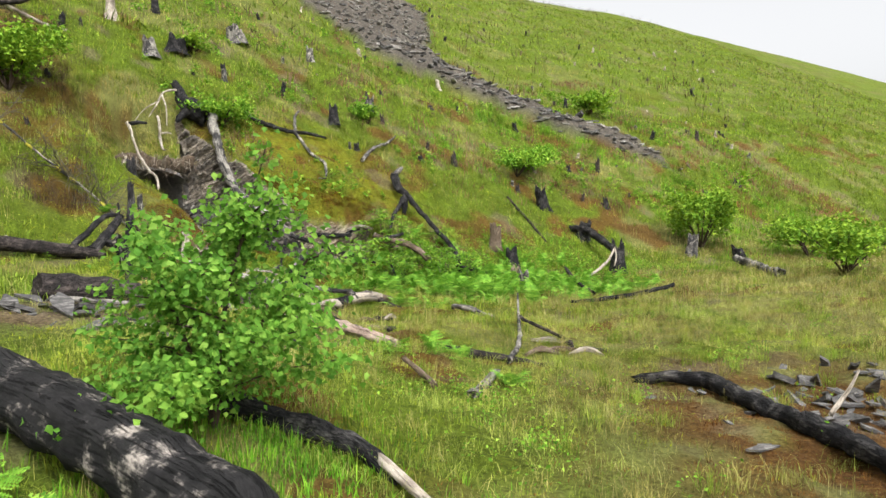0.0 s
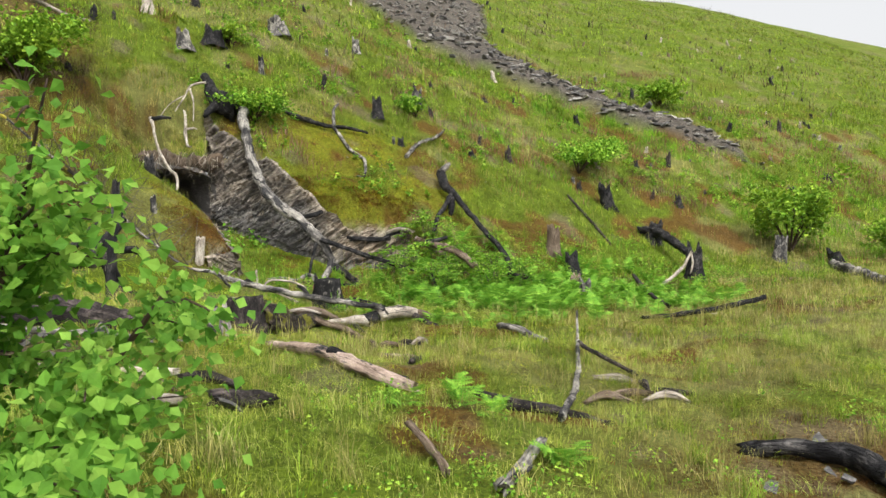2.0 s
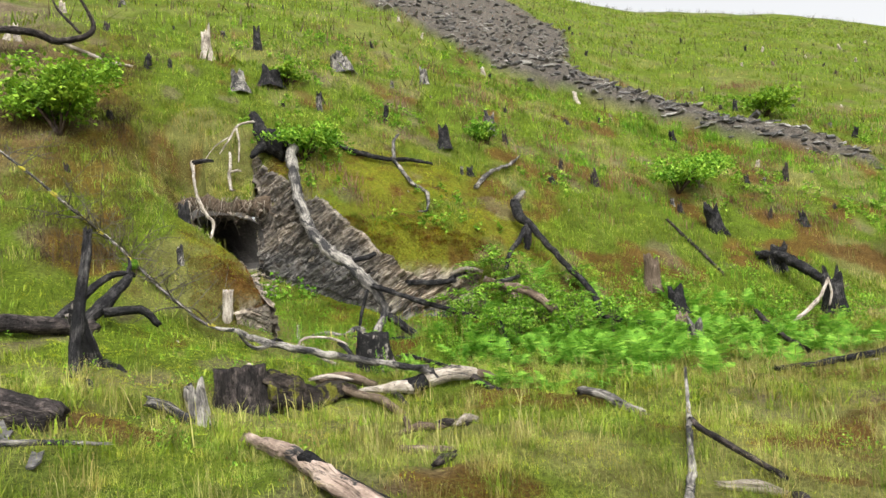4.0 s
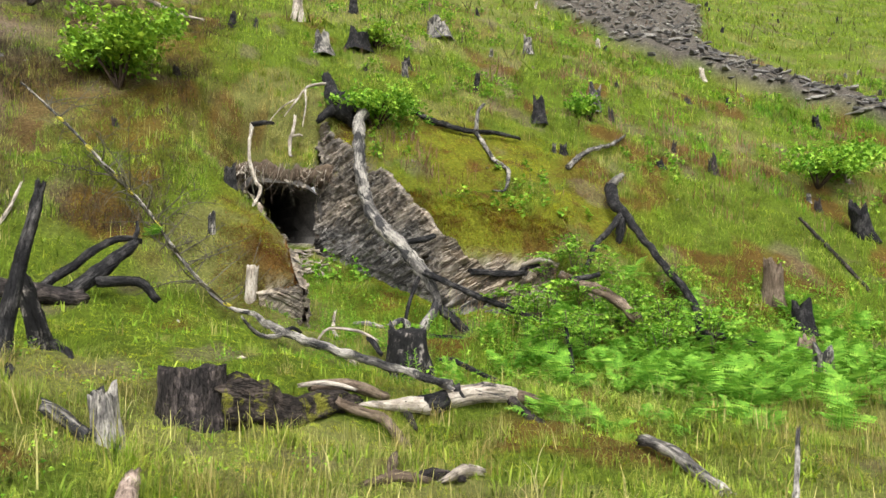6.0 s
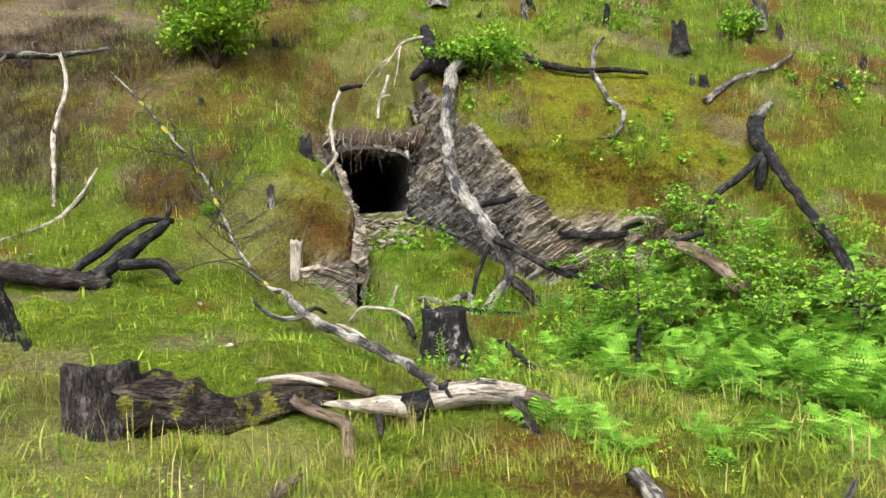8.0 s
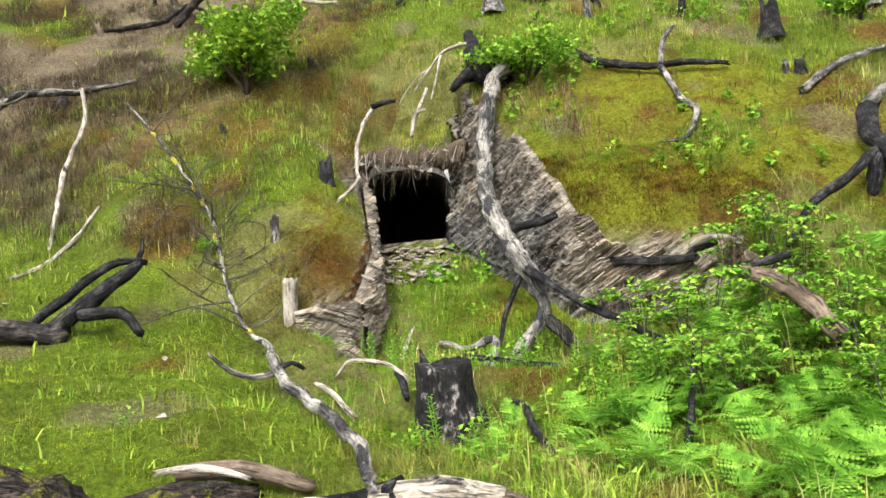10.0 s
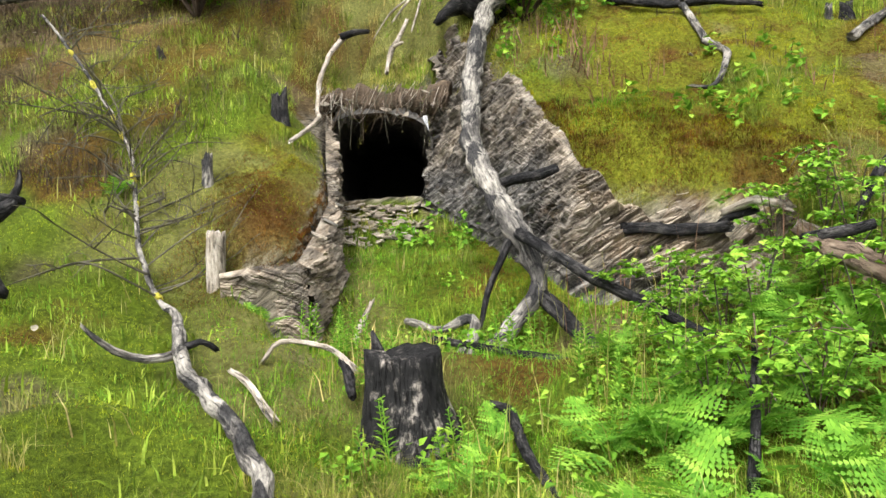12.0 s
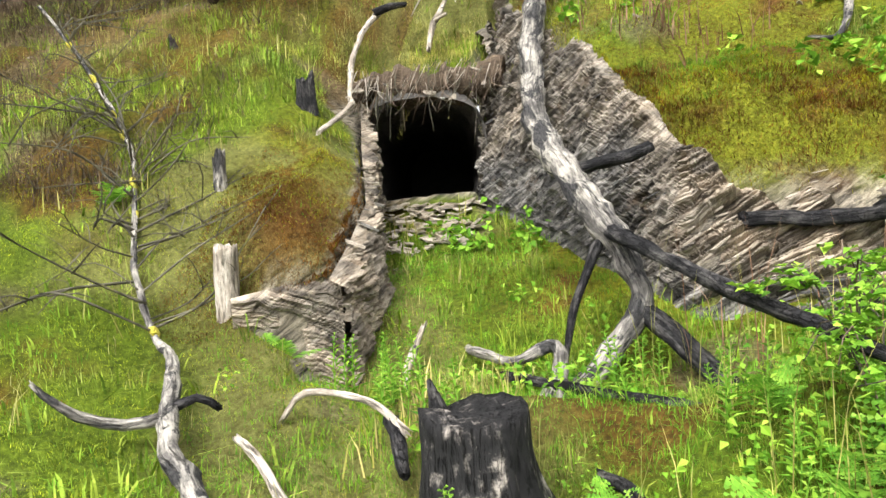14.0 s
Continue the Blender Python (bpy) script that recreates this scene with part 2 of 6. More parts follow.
def wood_material(name, stops, grain=(14, 14, 1.6), patchy=3.0, rough=0.92, bump=0.9, specular=0.15, burnt=0.0, blocks=0.0, mossy=0.0):
    """Bark or bare wood, with its grain along the limb: burnt in places, cracked into blocks or grown over with moss."""
    n = Nodes(name, rough, specular, True)
    streak = n.noise(3.0, 6, 0.7, n.stretched(grain), 0.4)
    spot = n.noise(patchy, 5, 0.65)
    fac = n.mix(0.55, streak, spot)
    colour = n.ramp(fac, *stops)
    fine = n.noise(60, 4, 0.7, n.stretched((1, 1, 0.35)))
    colour = n.mix(0.45, colour, n.ramp(fine, (0.3, 0.35), (0.65, 1.0)), "MULTIPLY")
    crack = n.ramp(n.noise(2.0, 5, 0.75, n.stretched((26, 26, 2.2)), 0.6), (0.36, 0.0), (0.46, 1.0))
    colour = n.mix(0.6, colour, crack, "MULTIPLY")
    height = n.mix(0.5, n.mix(0.4, streak, fine), crack)
    if burnt:
        scorch = n.ramp(n.noise(2.6, 5, 0.7, n.stretched((2.2, 2.2, 0.8)), 0.8), (0.66 - burnt, 0.0), (0.72 - burnt, 1.0))
        colour = n.mix(scorch, colour, n.ramp(fine, (0.35, (0.012, 0.012, 0.013)), (0.7, (0.075, 0.072, 0.07))))
    if blocks:
        cell = n.tree.nodes.new("ShaderNodeTexVoronoi")
        cell.feature = "DISTANCE_TO_EDGE"
        cell.inputs["Scale"].default_value = blocks
        n.link(n.stretched((1.6, 1.6, 0.55)), cell.inputs["Vector"])
        gap = n.ramp(n.mix(0.25, cell.outputs["Distance"], streak), (0.10, 0.0), (0.19, 1.0))
        colour = n.mix(0.45, colour, gap, "MULTIPLY")
        height = n.mix(0.5, height, gap)
    if mossy:
        plain = n.tree.nodes.new("ShaderNodeTexCoord").outputs["Object"]
        fur = n.ramp(n.noise(3.2, 5, 0.7, plain), (0.64 - mossy, 0.0), (0.70 - mossy, 1.0))
        colour = n.mix(fur, colour, n.ramp(n.noise(70, 3, 0.7, plain), (0.3, (0.05, 0.055, 0.008)), (0.7, (0.22, 0.21, 0.03))))
    n.bump(height, bump, 0.035)
    return n.done(colour)


GROUND = ground_material()
GRASS = blade_material("fresh_grass", (0.115, 0.210, 0.024), (0.225, 0.362, 0.036), (0.37, 0.49, 0.075))
BRIGHT = blade_material("bright_moss", (0.23, 0.32, 0.016), (0.40, 0.52, 0.028), (0.60, 0.70, 0.065))
LUSH = blade_material("lush_grass", (0.085, 0.245, 0.018), (0.160, 0.400, 0.028), (0.30, 0.54, 0.05))
STRAW = blade_material("dry_grass", (0.20, 0.215, 0.055), (0.36, 0.37, 0.115), (0.56, 0.53, 0.24))
PALEGRASS = blade_material("pale_grass", (0.19, 0.27, 0.040), (0.33, 0.43, 0.075), (0.52, 0.59, 0.17))
YELLOWMOSS = blade_material("yellow_moss_tips", (0.16, 0.20, 0.008), (0.36, 0.43, 0.016), (0.56, 0.62, 0.035))
MOSS = blade_material("moss_tips", (0.11, 0.115, 0.008), (0.26, 0.28, 0.015), (0.44, 0.46, 0.03))
RUST = blade_material("rusty_moss_tips", (0.058, 0.023, 0.008), (0.160, 0.072, 0.016), (0.30, 0.160, 0.038))
FERN = blade_material("fern_green", (0.100, 0.265, 0.028), (0.195, 0.430, 0.045), (0.36, 0.61, 0.09), 0.4, patchy=0.15)
BRAMBLE = blade_material("bramble_green", (0.080, 0.210, 0.018), (0.175, 0.385, 0.030), (0.37, 0.59, 0.075), patchy=0.15)
BIRCH = blade_material("birch_leaf", (0.085, 0.235, 0.028), (0.160, 0.370, 0.045), (0.30, 0.53, 0.09), 0.45, patchy=0.15)
SHRUB = blade_material("shrub_leaf", (0.095, 0.215, 0.018), (0.190, 0.365, 0.030), (0.33, 0.51, 0.05), patchy=0.15)
HEATHER = blade_material("dead_bracken", (0.15, 0.085, 0.055), (0.25, 0.15, 0.10), (0.36, 0.24, 0.17))
CHAR = wood_material("charred_wood", ((0.30, (0.010, 0.010, 0.011)), (0.50, (0.030, 0.029, 0.030)), (0.60, (0.10, 0.094, 0.09)), (0.74, (0.30, 0.275, 0.25))), (12, 12, 2.2), 5.0, 0.95, 1.0, 0.1, blocks=34.0)
CHARBARK = wood_material("charred_bark", ((0.30, (0.012, 0.011, 0.011)), (0.50, (0.045, 0.038, 0.036)), (0.60, (0.13, 0.105, 0.095)), (0.75, (0.34, 0.29, 0.26))), (9, 9, 2.5), 7.0, 0.9, 1.0, blocks=30.0)
CHARLOG = wood_material("charred_log", ((0.36, (0.010, 0.010, 0.010)), (0.52, (0.024, 0.023, 0.023)), (0.555, (0.09, 0.082, 0.075)), (0.61, (0.36, 0.32, 0.28))), (5, 5, 2.5), 5.0, 0.95, 1.0, 0.15)
ROTTEN = wood_material("rotten_mossy_bark", ((0.30, (0.010, 0.009, 0.008)), (0.50, (0.04, 0.032, 0.027)), (0.60, (0.11, 0.085, 0.07)), (0.75, (0.30, 0.25, 0.21))), (6, 6, 3.5), 9.0, 0.95, 1.0, blocks=26.0, mossy=0.10)
GREY = wood_material("weathered_wood", ((0.33, (0.025, 0.023, 0.022)), (0.46, (0.13, 0.12, 0.11)), (0.56, (0.40, 0.37, 0.32)), (0.75, (0.68, 0.63, 0.56))), burnt=0.16)
PALE = wood_material("bleached_wood", ((0.33, (0.07, 0.06, 0.05)), (0.47, (0.34, 0.29, 0.23)), (0.60, (0.66, 0.59, 0.50)), (0.8, (0.78, 0.73, 0.65))), burnt=0.06)
BROWN = wood_material("broken_brown_wood", ((0.3, (0.04, 0.028, 0.02)), (0.5, (0.15, 0.11, 0.078)), (0.72, (0.42, 0.33, 0.25))))
PINK = wood_material("fresh_split_wood", ((0.3, (0.25, 0.10, 0.07)), (0.6, (0.52, 0.28, 0.20)), (0.8, (0.66, 0.46, 0.36))))
TWIG = wood_material("grey_twig", ((0.3, (0.045, 0.042, 0.03)), (0.5, (0.12, 0.11, 0.08)), (0.75, (0.26, 0.24, 0.17))), mossy=0.05)
LICHEN = wood_material("yellow_lichen", ((0.3, (0.20, 0.17, 0.02)), (0.5, (0.45, 0.40, 0.05)), (0.75, (0.62, 0.57, 0.14))), (20, 20, 20), 25.0)
SPLIT = wood_material("pinkish_split_log", ((0.33, (0.06, 0.045, 0.038)), (0.47, (0.32, 0.235, 0.185)), (0.60, (0.58, 0.45, 0.37)), (0.78, (0.72, 0.62, 0.54))), burnt=0.10)
BIRCHBARK = wood_material("young_birch_bark", ((0.3, (0.03, 0.02, 0.015)), (0.5, (0.08, 0.055, 0.04)), (0.75, (0.18, 0.14, 0.11))))


def stone_material(name, dark, mid, pale):
    n = Nodes(name, 0.85, 0.25)
    band = n.noise(3.0, 6, 0.7, n.stretched((3, 3, 16)), 0.6)
    colour = n.ramp(band, (0.3, dark), (0.52, mid), (0.72, pale))
    colour = n.mix(0.55, colour, n.ramp(n.piece(), (0.0, 0.65), (1.0, 1.0)), "MULTIPLY")
    fine = n.noise(45, 4, 0.7)
    colour = n.mix(0.4, colour, n.ramp(fine, (0.3, 0.4), (0.65, 1.0)), "MULTIPLY")
    n.bump(n.mix(0.5, band, fine), 0.6, 0.02)
    return n.done(colour)


SLATE = stone_material("grey_slate", (0.11, 0.106, 0.098), (0.34, 0.322, 0.29), (0.58, 0.54, 0.47))
DARKSLATE = stone_material("dark_slate", (0.035, 0.034, 0.034), (0.12, 0.115, 0.11), (0.33, 0.31, 0.29))
SOIL = stone_material("dark_root_soil", (0.035, 0.024, 0.016), (0.11, 0.078, 0.05), (0.24, 0.18, 0.12))
SHALE = stone_material("tan_shale", (0.19, 0.162, 0.13), (0.45, 0.39, 0.31), (0.68, 0.61, 0.50))



def layered_rock_material():
    """Slate broken into flakes: grey to tan, with each flake's own tone."""
    n = Nodes("layered_slate", 0.8, 0.3)
    layers = n.noise(3.0, 7, 0.75, n.bedding(9), 0.5)
    grey = n.ramp(layers, (0.36, (0.025, 0.024, 0.024)), (0.48, (0.12, 0.114, 0.105)), (0.58, (0.26, 0.242, 0.215)), (0.72, (0.46, 0.43, 0.38)))
    tan = n.ramp(layers, (0.34, (0.09, 0.07, 0.05)), (0.46, (0.30, 0.235, 0.165)), (0.58, (0.50, 0.415, 0.305)), (0.72, (0.66, 0.57, 0.44)))
    blotch = n.ramp(n.noise(2.4, 4, 0.65), (0.42, 0.0), (0.60, 1.0))
    colour = n.mix(n.attribute("tan"), grey, n.mix(blotch, tan, n.mix(0.5, grey, tan)))
    colour = n.mix(0.9, colour, n.ramp(n.attribute("tone"), (0.2, 0.20), (0.5, 0.70), (0.8, 1.2)), "MULTIPLY")
    stain = n.ramp(n.noise(5.0, 5, 0.7), (0.56, 0.0), (0.70, 0.7))
    colour = n.mix(stain, colour, (0.10, 0.065, 0.035))
    fine = n.noise(60, 4, 0.7)
    colour = n.mix(0.45, colour, n.ramp(fine, (0.3, 0.4), (0.65, 1.0)), "MULTIPLY")
    n.bump(n.mix(0.4, layers, fine), 0.7, 0.02)
    return n.done(colour)


STRATA = layered_rock_material()

# ---- helpers for building ----
def mesh_of(name, verts, faces, material, smooth=False):
    """A mesh from an array of corners and an array of equal faces."""
    verts, faces = np.asarray(verts, np.float32), np.asarray(faces, np.int32)
    me = bpy.data.meshes.new(name)
    k = faces.shape[1]
    me.vertices.add(len(verts))
    me.vertices.foreach_set("co", verts.ravel())
    me.loops.add(faces.size)
    me.loops.foreach_set("vertex_index", faces.ravel())
    me.polygons.add(len(faces))
    me.polygons.foreach_set("loop_start", np.arange(0, faces.size, k, dtype=np.int32))
    me.polygons.foreach_set("use_smooth", np.full(len(faces), smooth))
    me.update(calc_edges=True)
    me.materials.append(material)
    return me


def part(name, mesh, parent, label=""):
    ob = new(name, mesh)
    ob.parent = parent
    return tagged(ob, label)


def thing(name, label, category, at=(0, 0, 0), group="", kind=""):
    ob = new(name)
    ob.location = at
    ob.empty_display_size = 0.1
    return tagged(ob, label, category, group, kind)


def h(x, y):
    return float(land(x, y))


# ---- the ground, one sheet ----
def graded(parts):
    """Grid lines from stretches of (end, spacing there), the first being the start."""
    out = [parts[0][0]]
    gap = parts[0][1]
    for end, wide in parts[1:]:
        start, first = out[-1], gap
        mean = (first + wide) / 2
        count = max(1, round(abs(end - start) / mean))
        q = np.linspace(0, 1, count + 1)[1:]
        w = first * q + (wide - first) * q * q / 2
        out.extend(start + (end - start) * w / w[-1])
        gap = wide
    return np.array(out)


S_LINES = graded([(-900, 90), (-120, 12), (-30, 1.2), (-16, 0.16), (-1, 0.1), (-0.4, 0.06), (6.2, 0.055), (9, 0.16), (20, 0.35), (40, 0.8), (110, 2.5), (200, 15), (900, 90)])
R_LINES = graded([(-900, 90), (-120, 12), (-40, 1.0), (-14, 0.2), (-8.5, 0.08), (-7.6, 0.055), (-1.5, 0.055), (0, 0.1), (8, 0.2), (20, 0.4), (60, 1.2), (140, 5), (300, 20), (900, 90)])
SG, RG = np.meshgrid(S_LINES, R_LINES, indexing="ij")
XG, YG = to_xy(SG, RG)
ZG = land(XG, YG)


def slope_of(x, y, e=0.06):
    return np.hypot(land(x + e, y) - land(x - e, y), land(x, y + e) - land(x, y - e)) / (2 * e)


def scree_mask(s, r):
    """The tongue of slate waste that runs down the far slope."""
    centre = 17.8 - 8.2 * step(s, 6.0, 18.0) + 0.9 * np.clip(s - 20, 0, 60) * 0.25
    half = 0.2 + 1.3 * step(s, 6, 10) + 1.6 * step(s, 11, 17) + 4.5 * step(s, 18, 34)
    edge = np.abs(r - centre) + 1.6 * (fbm(s / 1.5, r / 1.5, 41) - 0.5) - half
    return (1 - step(edge, -0.25, 0.35)) * step(s, 5.6, 7.0)


def scree_lift(s, r):
    return scree_mask(s, r) * (0.25 + 0.5 * fbm(s / 0.8, r / 0.8, 71)) * step(s, 6, 9)


def in_cut(s, r):
    return (s > 0.4) & (s < 5.2) & (r > cut_left(s) - 0.5) & (r < -1.6) & (s < cut_face(r) + 1.3)


def bare_mask(s, r, x, y):
    m = step(fbm(x / 1.1, y / 1.1, 51), 0.66, 0.76) * 0.6
    m = np.maximum(m, 0.1 * np.exp(-((x - 4.0) / 1.3) ** 2 - ((y - 6.4) / 1.6) ** 2) * 1.4)
    m = np.maximum(m, 1.2 * np.exp(-((x + 4.0) / 0.9) ** 2 - ((y - 7.9) / 1.2) ** 2))
    bank = step(-r, 9.0, 13.0) * step(s, 1.0, 3.0) * step(fbm(x / 3.0, y / 3.0, 57), 0.35, 0.55)
    return np.clip(np.maximum(m, bank), 0, 1)


def moss_mask(s, r, x, y):
    m = np.exp(-((s - 2.9) / 1.0) ** 2 - ((r + 3.0) / 1.7) ** 2) * 1.5
    m = np.maximum(m, 1.3 * np.exp(-((s - 5.0) / 1.6) ** 2 - ((r + 2.2) / 2.0) ** 2))
    m = np.maximum(m, 1.0 * np.exp(-((s - 2.7) / 0.8) ** 2 - ((r + 6.9) / 0.5) ** 2))
    m = np.maximum(m, 1.2 * np.exp(-((s - 3.6) / 1.1) ** 2 - ((r + 0.9) / 1.6) ** 2))
    return np.clip(1.4 * m * step(fbm(x / 0.7, y / 0.7, 61), 0.22, 0.42), 0, 1)


def straw_mask(s, r, x, y):
    m = step(fbm(x / 2.2, y / 2.2, 63), 0.52, 0.66) * (1 - 0.45 * step(s, 9.0, 18.0))
    bench = step(-s, 1.0, 3.5) * step(x, 0.0, 3.0) * step(fbm(x / 1.6, y / 1.6, 65), 0.30, 0.5)
    return np.clip(np.maximum(m * 0.8, bench), 0, 1)


def rust_mask(s, r, x, y):
    m = step(fbm(x / 1.2 + 7, y / 1.2, 67), 0.58, 0.70) * (1 - 0.75 * step(s, 9.0, 18.0))
    m = np.maximum(m, 0.85 * step(-r, 7.6, 9.0) * step(s, 1.0, 3.0) * (1 - step(s, 10, 16)) * step(fbm(x / 1.4, y / 1.4, 177), 0.3, 0.5))
    m = np.maximum(m, 1.1 * step(r, -3.9, -3.3) * (1 - step(r, -1.3, -0.6)) * step(s, 2.0, 2.3) * (1 - step(s, 3.0, 3.3)))
    m = np.maximum(m, 1.3 * np.exp(-((s - 1.4) / 0.6) ** 2 - ((r + 6.5) / 0.42) ** 2))
    corner = 1.5 * np.exp(-((x - 3.9) / 1.9) ** 2 - ((y - 6.2) / 2.6) ** 2) * step(fbm(x / 0.6, y / 0.6, 69), 0.3, 0.5)
    return np.clip(np.maximum(m * 0.85, corner), 0, 1)


ZSL = slope_of(XG, YG)
ROCK = np.where(in_cut(SG, RG), step(ZSL, 0.95, 1.35), 0.0) * (1 - step(ZG - smooth_land(XG, YG), -0.45, -0.2)) * (1 - step(ZG, 2.75, 2.95) * step(SG, MOUTH - 0.6, MOUTH - 0.3) * step(-RG, 5.7, 5.85)) * (1 - step(RG, -3.9, -3.1) * step(SG - cut_face(RG), 0.3, 0.5))
mouth_l, mouth_r, mouth_top = -7.2, -5.72, 2.85


def hole_in(s, r, z):
    return (s > MOUTH - 0.01) & (s < MOUTH + 0.5) & (r > mouth_l) & (r < mouth_r) & (z < mouth_top + 0.1)


def build_ground():
    ns, nr = SG.shape
    idx = np.arange(ns * nr).reshape(ns, nr)
    quads = np.stack([idx[:-1, :-1], idx[:-1, 1:], idx[1:, 1:], idx[1:, :-1]], -1).reshape(-1, 4)
    lift = scree_lift(SG, RG)
    verts = np.stack([XG, YG, ZG + lift], -1).reshape(-1, 3)
    mid_s, mid_r, mid_z = (q.ravel()[quads].mean(axis=1) for q in (SG, RG, ZG))
    quads = quads[~hole_in(mid_s, mid_r, mid_z)]
    me = mesh_of("ground", verts, quads, GROUND, True)
    for name, values in (("rock", ROCK), ("slate", scree_mask(SG, RG)), ("bare", bare_mask(SG, RG, XG, YG)), ("moss", moss_mask(SG, RG, XG, YG)), ("straw", straw_mask(SG, RG, XG, YG)), ("rust", rust_mask(SG, RG, XG, YG))):
        layer = me.attributes.new(name, "FLOAT", "POINT")
        layer.data.foreach_set("value", np.asarray(values, np.float32).ravel())
    if me.polygons[len(me.polygons) // 2].normal.z < 0:
        me.flip_normals()
    return tagged(new("ground", me), "mossy grass hillside and flat bench below it", "ground", kind="structure")


ground = build_ground()


def build_tunnel():
    """The dark gallery behind the mouth: a rough rock tube."""
    verts, faces = [], []
    rings, around = 26, 28
    for i in range(rings):
        s = MOUTH - 0.14 + 0.3 * i if i else MOUTH - 0.03
        for j in range(around):
            a = 2 * math.pi * j / around
            ca, sa = math.cos(a), math.sin(a)
            wide, tall = 0.86 - 0.02 * min(i, 4), (0.80 if i == 0 else 1.0 if i == 1 else 0.9)
            box = 1 / max(abs(ca) ** 3 + abs(sa) ** 3, 1e-6) ** (1 / 3)
            n = 0.9 + 0.22 * float(fbm(np.array(s * 2.2), np.array(a * 1.9), 81))
            r = (mouth_l + mouth_r) / 2 + wide * ca * box * n
            z = 2.05 + (tall if sa > 0 else 0.62) * sa * box * n * 0.98
            x, y = to_xy(s, r - 0.08 * i)
            verts.append((x, y, z))
    for i in range(rings - 1):
        for j in range(around):
            k = (j + 1) % around
            faces.append((i * around + j, (i + 1) * around + j, (i + 1) * around + k, i * around + k))
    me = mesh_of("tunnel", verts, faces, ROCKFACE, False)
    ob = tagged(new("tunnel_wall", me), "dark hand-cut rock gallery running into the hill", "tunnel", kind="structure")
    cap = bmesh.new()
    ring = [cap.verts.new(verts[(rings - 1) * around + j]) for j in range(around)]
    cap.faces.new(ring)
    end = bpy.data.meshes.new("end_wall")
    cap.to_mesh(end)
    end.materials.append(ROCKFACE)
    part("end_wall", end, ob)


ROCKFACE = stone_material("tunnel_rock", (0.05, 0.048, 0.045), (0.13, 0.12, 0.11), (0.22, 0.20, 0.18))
build_tunnel()

# ---- logs, branches and stumps ----
def smooth_line(points, radii, gap=0.08):
    """A finer line through points, with a radius at each."""
    p = np.array(points, float)
    n = len(p)
    seg = np.linalg.norm(np.diff(p, axis=0), axis=1)
    out, rad = [], []
    for i in range(n - 1):
        a, b, c, d = p[max(i - 1, 0)], p[i], p[i + 1], p[min(i + 2, n - 1)]
        count = max(2, int(seg[i] / gap))
        for k in range(count):
            q = k / count
            out.append(0.5 * (2 * b + (c - a) * q + (2 * a - 5 * b + 4 * c - d) * q * q + (3 * b - a - 3 * c + d) * q ** 3))
            rad.append(radii[i] + (radii[i + 1] - radii[i]) * q)
    out.append(p[-1])
    rad.append(radii[-1])
    return np.array(out), np.array(rad)


